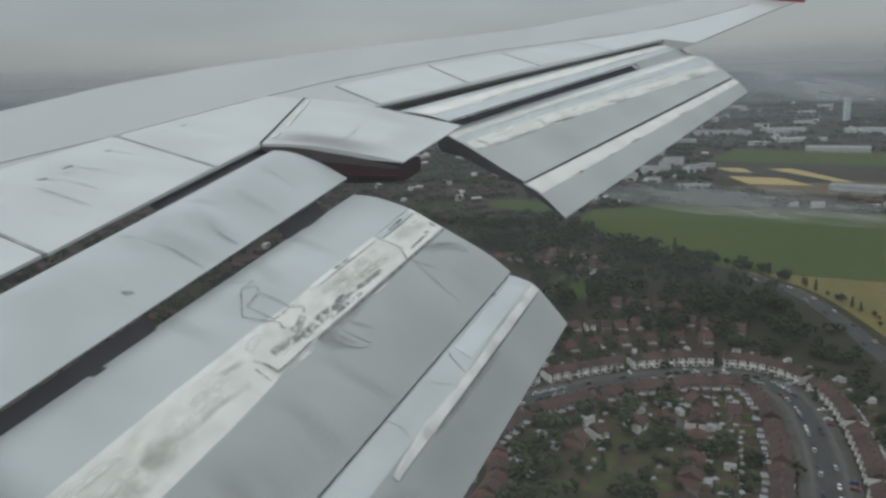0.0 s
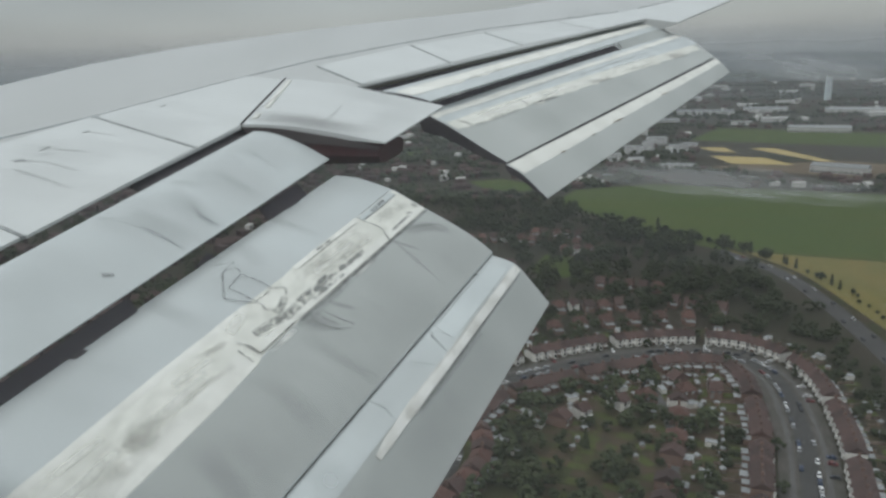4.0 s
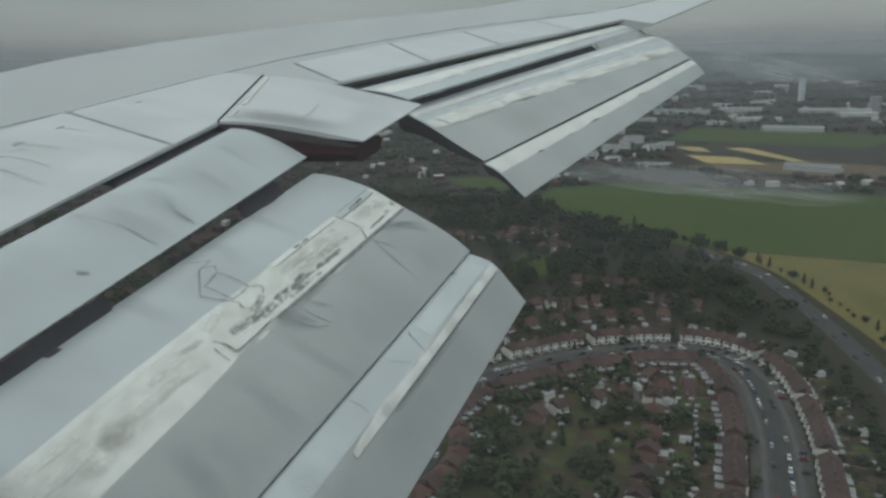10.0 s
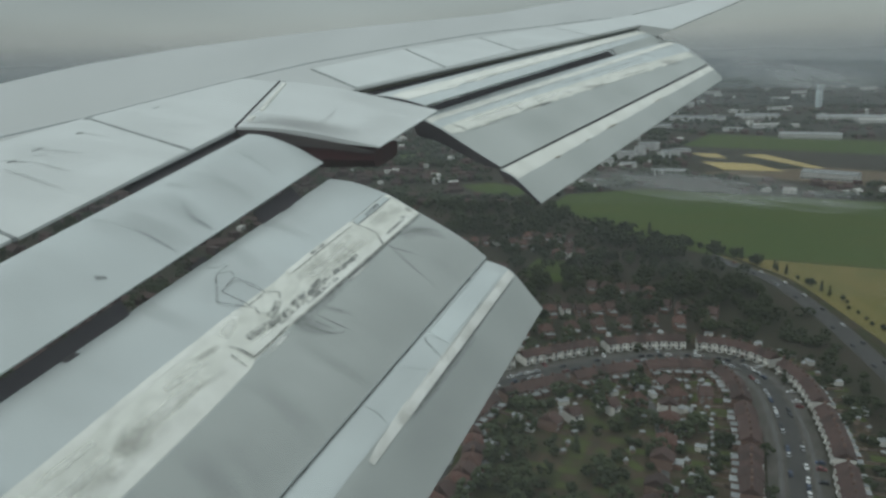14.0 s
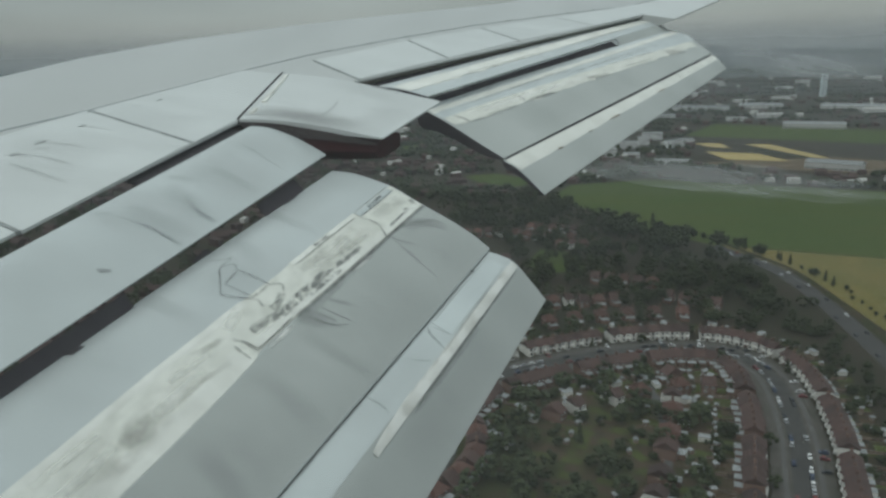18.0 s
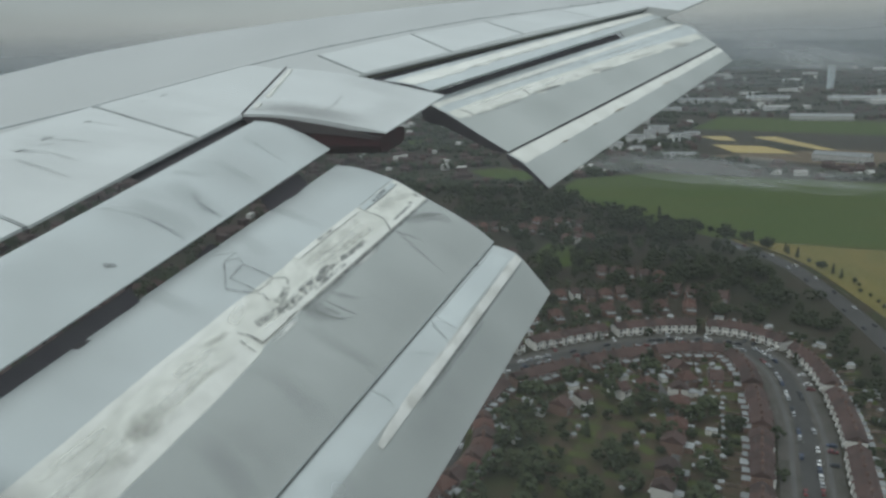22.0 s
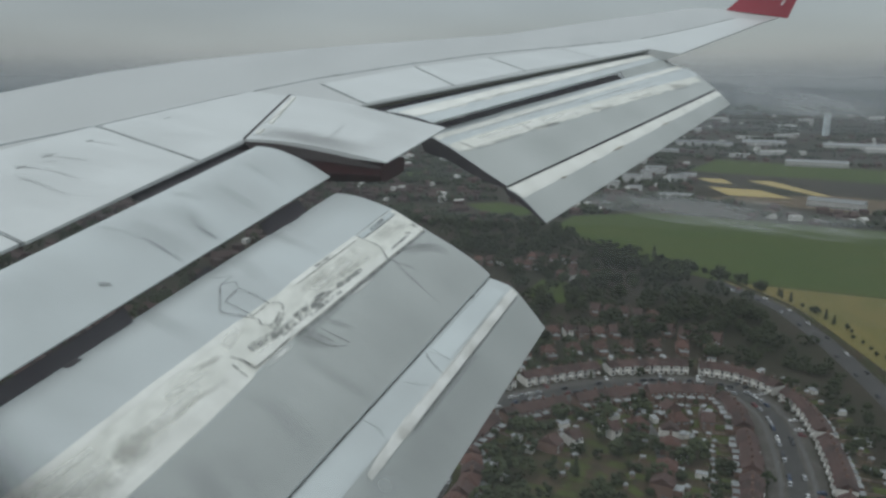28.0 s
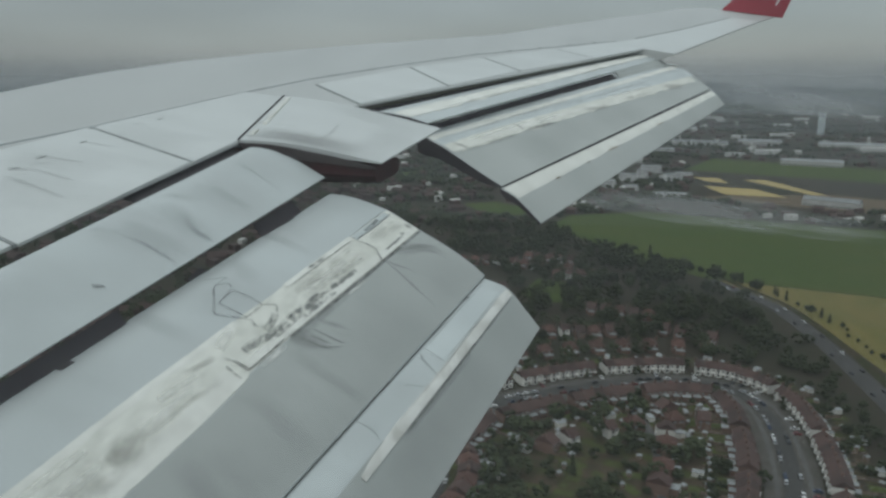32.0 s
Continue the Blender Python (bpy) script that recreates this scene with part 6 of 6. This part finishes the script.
town("near_town", "brown roofs of houses under the wing", M_ROOF, 900, (-1150, -130, 300, 1150), (8, 22), (5, 7), 6)
town("near_town", "white walls of houses under the wing", M_RENDER, 25, (-1150, -130, 300, 1150), (4, 7), (3, 5), 7)
town("far_town", "pale sheds and halls of the distant town", M_CONC, 60, (-1900, 2700, 1500, 4500), (30, 80), (6, 10), 5)


def woods(name, n, area, seed):
    """Far tree clumps as one mass."""
    g, verts, faces = random.Random(seed), [], []
    bm = bmesh.new()
    bmesh.ops.create_icosphere(bm, subdivisions=1, radius=1)
    uv, uf = [v.co.copy() for v in bm.verts], [tuple(v.index for v in f.verts) for f in bm.faces]
    bm.free()
    x0, x1, y0, y1 = area
    while n > 0:
        y = y0 + (y1 - y0) * g.random() ** 1.4
        x = g.uniform(x0, x1) * y / y1
        run = g.randrange(3, 22)
        a = g.uniform(-0.35, 0.35)
        for k in range(run):
            px, py = x + k * 7 * math.cos(a) + g.uniform(-5, 5), y + k * 7 * math.sin(a) + g.uniform(-9, 9)
            if any(inside(poly, px, py) for poly in KEEP):
                continue
            for _ in range(3):
                s, b = g.uniform(2.0, 4.6), len(verts)
                c = Vector((px + g.uniform(-3, 3), py + g.uniform(-3, 3), g.uniform(2.5, 7)))
                verts += [c + Vector((v.x * s * g.uniform(0.7, 1.3), v.y * s * g.uniform(0.7, 1.3), v.z * s * g.uniform(0.6, 1.1))) for v in uv]
                faces += [tuple(i + b for i in f) for f in uf]
        n -= run
    return tagged(new(name, mesh(name, verts, faces, M_LEAF)), "dark hedges and woods of the distance", "woods", kind="stuff")


woods("far_woods", 6500, (-1900, 2700, 860, 4300), 8)


def thicket(name, poly, n, seed, free=7.0, clear=(), tall=1.0):
    """The close canopy of a wood as one mass."""
    g, verts, faces = random.Random(seed), [], []
    bm = bmesh.new()
    bmesh.ops.create_icosphere(bm, subdivisions=1, radius=1)
    uv, uf = [v.co.copy() for v in bm.verts], [tuple(v.index for v in f.verts) for f in bm.faces]
    bm.free()
    xs, ys = [p[0] for p in poly], [p[1] for p in poly]
    while n:
        x, y = g.uniform(min(xs), max(xs)), g.uniform(min(ys), max(ys))
        n -= 1
        if not inside(poly, x, y) or (-48 < x < 6 and 588 < y < 645 and g.random() < 0.9) or any((x - a) ** 2 + (y - c) ** 2 < free ** 2 for a, c in house_spots):
            continue
        if clear and min((p.x - x) ** 2 + (p.y - y) ** 2 for p in clear[::5]) < 120:
            continue
        h, r = (g.uniform(2, 6), g.uniform(1.2, 3.2)) if clear else (g.uniform(4, 9), g.uniform(2.4, 4.2))
        h, r = h * tall, r * tall
        for _ in range(16 if tall == 1 else 30):
            d = Vector((g.gauss(0, 1), g.gauss(0, 1), g.gauss(0.3, 0.8))).normalized()
            s, k = g.uniform(0.6, 1.5) * tall ** 0.5, len(verts)
            c = Vector((x, y, h * 0.6)) + Vector((d.x * r, d.y * r, d.z * h * 0.4))
            verts += [c + Vector((v.x * s * g.uniform(0.6, 1.3), v.y * s * g.uniform(0.6, 1.3), v.z * s * g.uniform(0.5, 1.1))) for v in uv]
            faces += [tuple(i + k for i in f) for f in uf]
    return tagged(new(name, mesh(name, verts, faces, M_LEAF)), "close dark canopy of a belt of trees", "woods", kind="stuff")


thicket("tree_belt", BELT, 520, 21, 10.5, (), 1.7)
thicket("tree_belt", [(-330, 300), (-330, 900), (-150, 900), (-100, 700), (-90, 480), (-140, 430), (-160, 300)], 420, 22, 10, (), 1.6)
thicket("tree_belt", [(-1000, 250), (-1000, 1300), (-330, 1100), (-330, 250)], 900, 24, 10, (), 1.8)
thicket("garden_shrubs", [(-140, 230), (-120, 380), (-50, 440), (100, 480), (155, 470), (160, 230)], 330, 23, 6.0, street_line)
thicket("garden_trees", [(-100, 240), (-60, 345), (-10, 392), (55, 402), (72, 300), (60, 240)], 75, 27, 7.0, (), 1.35)
thicket("garden_trees", [(-120, 235), (-60, 330), (-20, 395), (60, 405), (75, 300), (60, 235)], 60, 29, 7.0)
thicket("garden_trees", [(125, 470), (160, 560), (158, 480), (150, 330), (128, 250)], 60, 31, 7.0)
thicket("garden_trees", [(-80, 420), (-60, 560), (120, 600), (125, 480), (40, 470)], 130, 33, 8.0)


# ---- low wooded hills that close the view ----
def hill_ring(near, far, low, high, seed, label):
    """A rolling ridge with a front slope, a crest and a back slope."""
    g = random.Random(seed)
    ph = [g.uniform(0, 6.28) for _ in range(4)]
    verts, faces, n = [], [], 150
    for i in range(n + 1):
        a = radians(-20 + 220 * i / n)
        k = 0.5 + 0.22 * math.sin(3.1 * a + ph[0]) + 0.14 * math.sin(7.7 * a + ph[1]) + 0.08 * math.sin(17 * a + ph[2]) + 0.05 * math.sin(41 * a + ph[3])
        h = low + (high - low) * k
        for r, z in ((near, -1), (near + 0.35 * (far - near), 0.72 * h), (near + 0.6 * (far - near), h + g.uniform(-2, 2)), (far, 0.6 * h), (far, -1)):
            verts.append((r * math.cos(a), r * math.sin(a), z))
    for i in range(n):
        for j in range(4):
            q = 5 * i + j
            faces.append((q, q + 1, q + 6, q + 5))
    tagged(new("far_hills", mesh("far_hills", verts, faces, M_LEAF, 50)), label, "hills", kind="structure")


hill_ring(3500, 4150, 10, 50, 4, "low dark wooded ridge in the haze")
hill_ring(4250, 4850, 45, 120, 9, "far dark wooded hills under the sky")


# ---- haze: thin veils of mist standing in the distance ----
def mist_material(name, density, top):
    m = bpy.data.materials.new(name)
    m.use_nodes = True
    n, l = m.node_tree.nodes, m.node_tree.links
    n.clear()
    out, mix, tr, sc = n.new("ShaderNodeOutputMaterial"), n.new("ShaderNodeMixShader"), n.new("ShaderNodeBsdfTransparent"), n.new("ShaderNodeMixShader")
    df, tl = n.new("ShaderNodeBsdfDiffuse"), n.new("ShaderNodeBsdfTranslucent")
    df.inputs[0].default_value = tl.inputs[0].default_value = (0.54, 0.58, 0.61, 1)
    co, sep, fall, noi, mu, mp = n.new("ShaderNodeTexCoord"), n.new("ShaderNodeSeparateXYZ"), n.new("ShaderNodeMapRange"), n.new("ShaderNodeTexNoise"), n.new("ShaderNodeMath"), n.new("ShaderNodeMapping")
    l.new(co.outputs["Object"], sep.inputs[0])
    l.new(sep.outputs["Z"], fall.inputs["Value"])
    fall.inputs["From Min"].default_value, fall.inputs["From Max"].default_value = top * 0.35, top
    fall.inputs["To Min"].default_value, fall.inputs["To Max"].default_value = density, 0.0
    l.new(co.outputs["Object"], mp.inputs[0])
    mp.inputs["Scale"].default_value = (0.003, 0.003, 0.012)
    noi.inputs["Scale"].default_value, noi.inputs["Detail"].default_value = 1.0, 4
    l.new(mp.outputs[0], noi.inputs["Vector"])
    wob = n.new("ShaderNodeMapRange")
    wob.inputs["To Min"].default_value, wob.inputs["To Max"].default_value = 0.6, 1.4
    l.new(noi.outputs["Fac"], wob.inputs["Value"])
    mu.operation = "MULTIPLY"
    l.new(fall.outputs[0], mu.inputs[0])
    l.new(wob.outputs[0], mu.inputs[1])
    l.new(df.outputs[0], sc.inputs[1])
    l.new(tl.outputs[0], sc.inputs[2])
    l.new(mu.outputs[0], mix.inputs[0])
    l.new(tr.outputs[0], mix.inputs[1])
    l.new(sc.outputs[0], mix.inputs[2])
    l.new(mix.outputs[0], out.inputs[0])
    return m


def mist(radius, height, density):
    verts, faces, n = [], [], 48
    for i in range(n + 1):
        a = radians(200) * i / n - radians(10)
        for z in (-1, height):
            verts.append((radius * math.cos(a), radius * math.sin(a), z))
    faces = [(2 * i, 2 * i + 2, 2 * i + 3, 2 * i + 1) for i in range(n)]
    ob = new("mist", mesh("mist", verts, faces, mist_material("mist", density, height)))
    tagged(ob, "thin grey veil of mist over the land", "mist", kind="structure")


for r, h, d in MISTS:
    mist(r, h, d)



# ---- thin wisps of vapour shed behind the wing ----
M_WISP = smear_material("thin_vapour", (0.62, 0.65, 0.66), 0.38, -0.02)


def wisp(a, c, width):
    """A faint flat trail of vapour from a to c."""
    a, c = Vector(a), Vector(c)
    n = 24
    verts = [(0, 0, 0)] + [(math.cos(2 * math.pi * k / n), math.sin(2 * math.pi * k / n), 0) for k in range(n)]
    ob = new("vapour_wisp", mesh("vapour_wisp", verts, [(0, 1 + k, 1 + (k + 1) % n) for k in range(n)], M_WISP))
    ex = (c - a).normalized()
    ez = Vector((0, -1, 0.2)).normalized()
    ey = ez.cross(ex).normalized()
    ez = ex.cross(ey)
    m = Matrix((ex, ey, ez)).transposed().to_4x4()
    ob.matrix_world = Matrix.Translation((a + c) / 2 + Vector((0, 0, EYE))) @ m @ Matrix.Diagonal(((c - a).length * 0.62, width, 1, 1))
    tagged(ob, "thin pale wisp of vapour in the air", "vapour", kind="stuff")

wisp((0.3, 40, -6.35), (13.3, 40, -7.8), 0.9)
wisp((6.3, 40, -0.8), (13.9, 40, -2.1), 0.7)
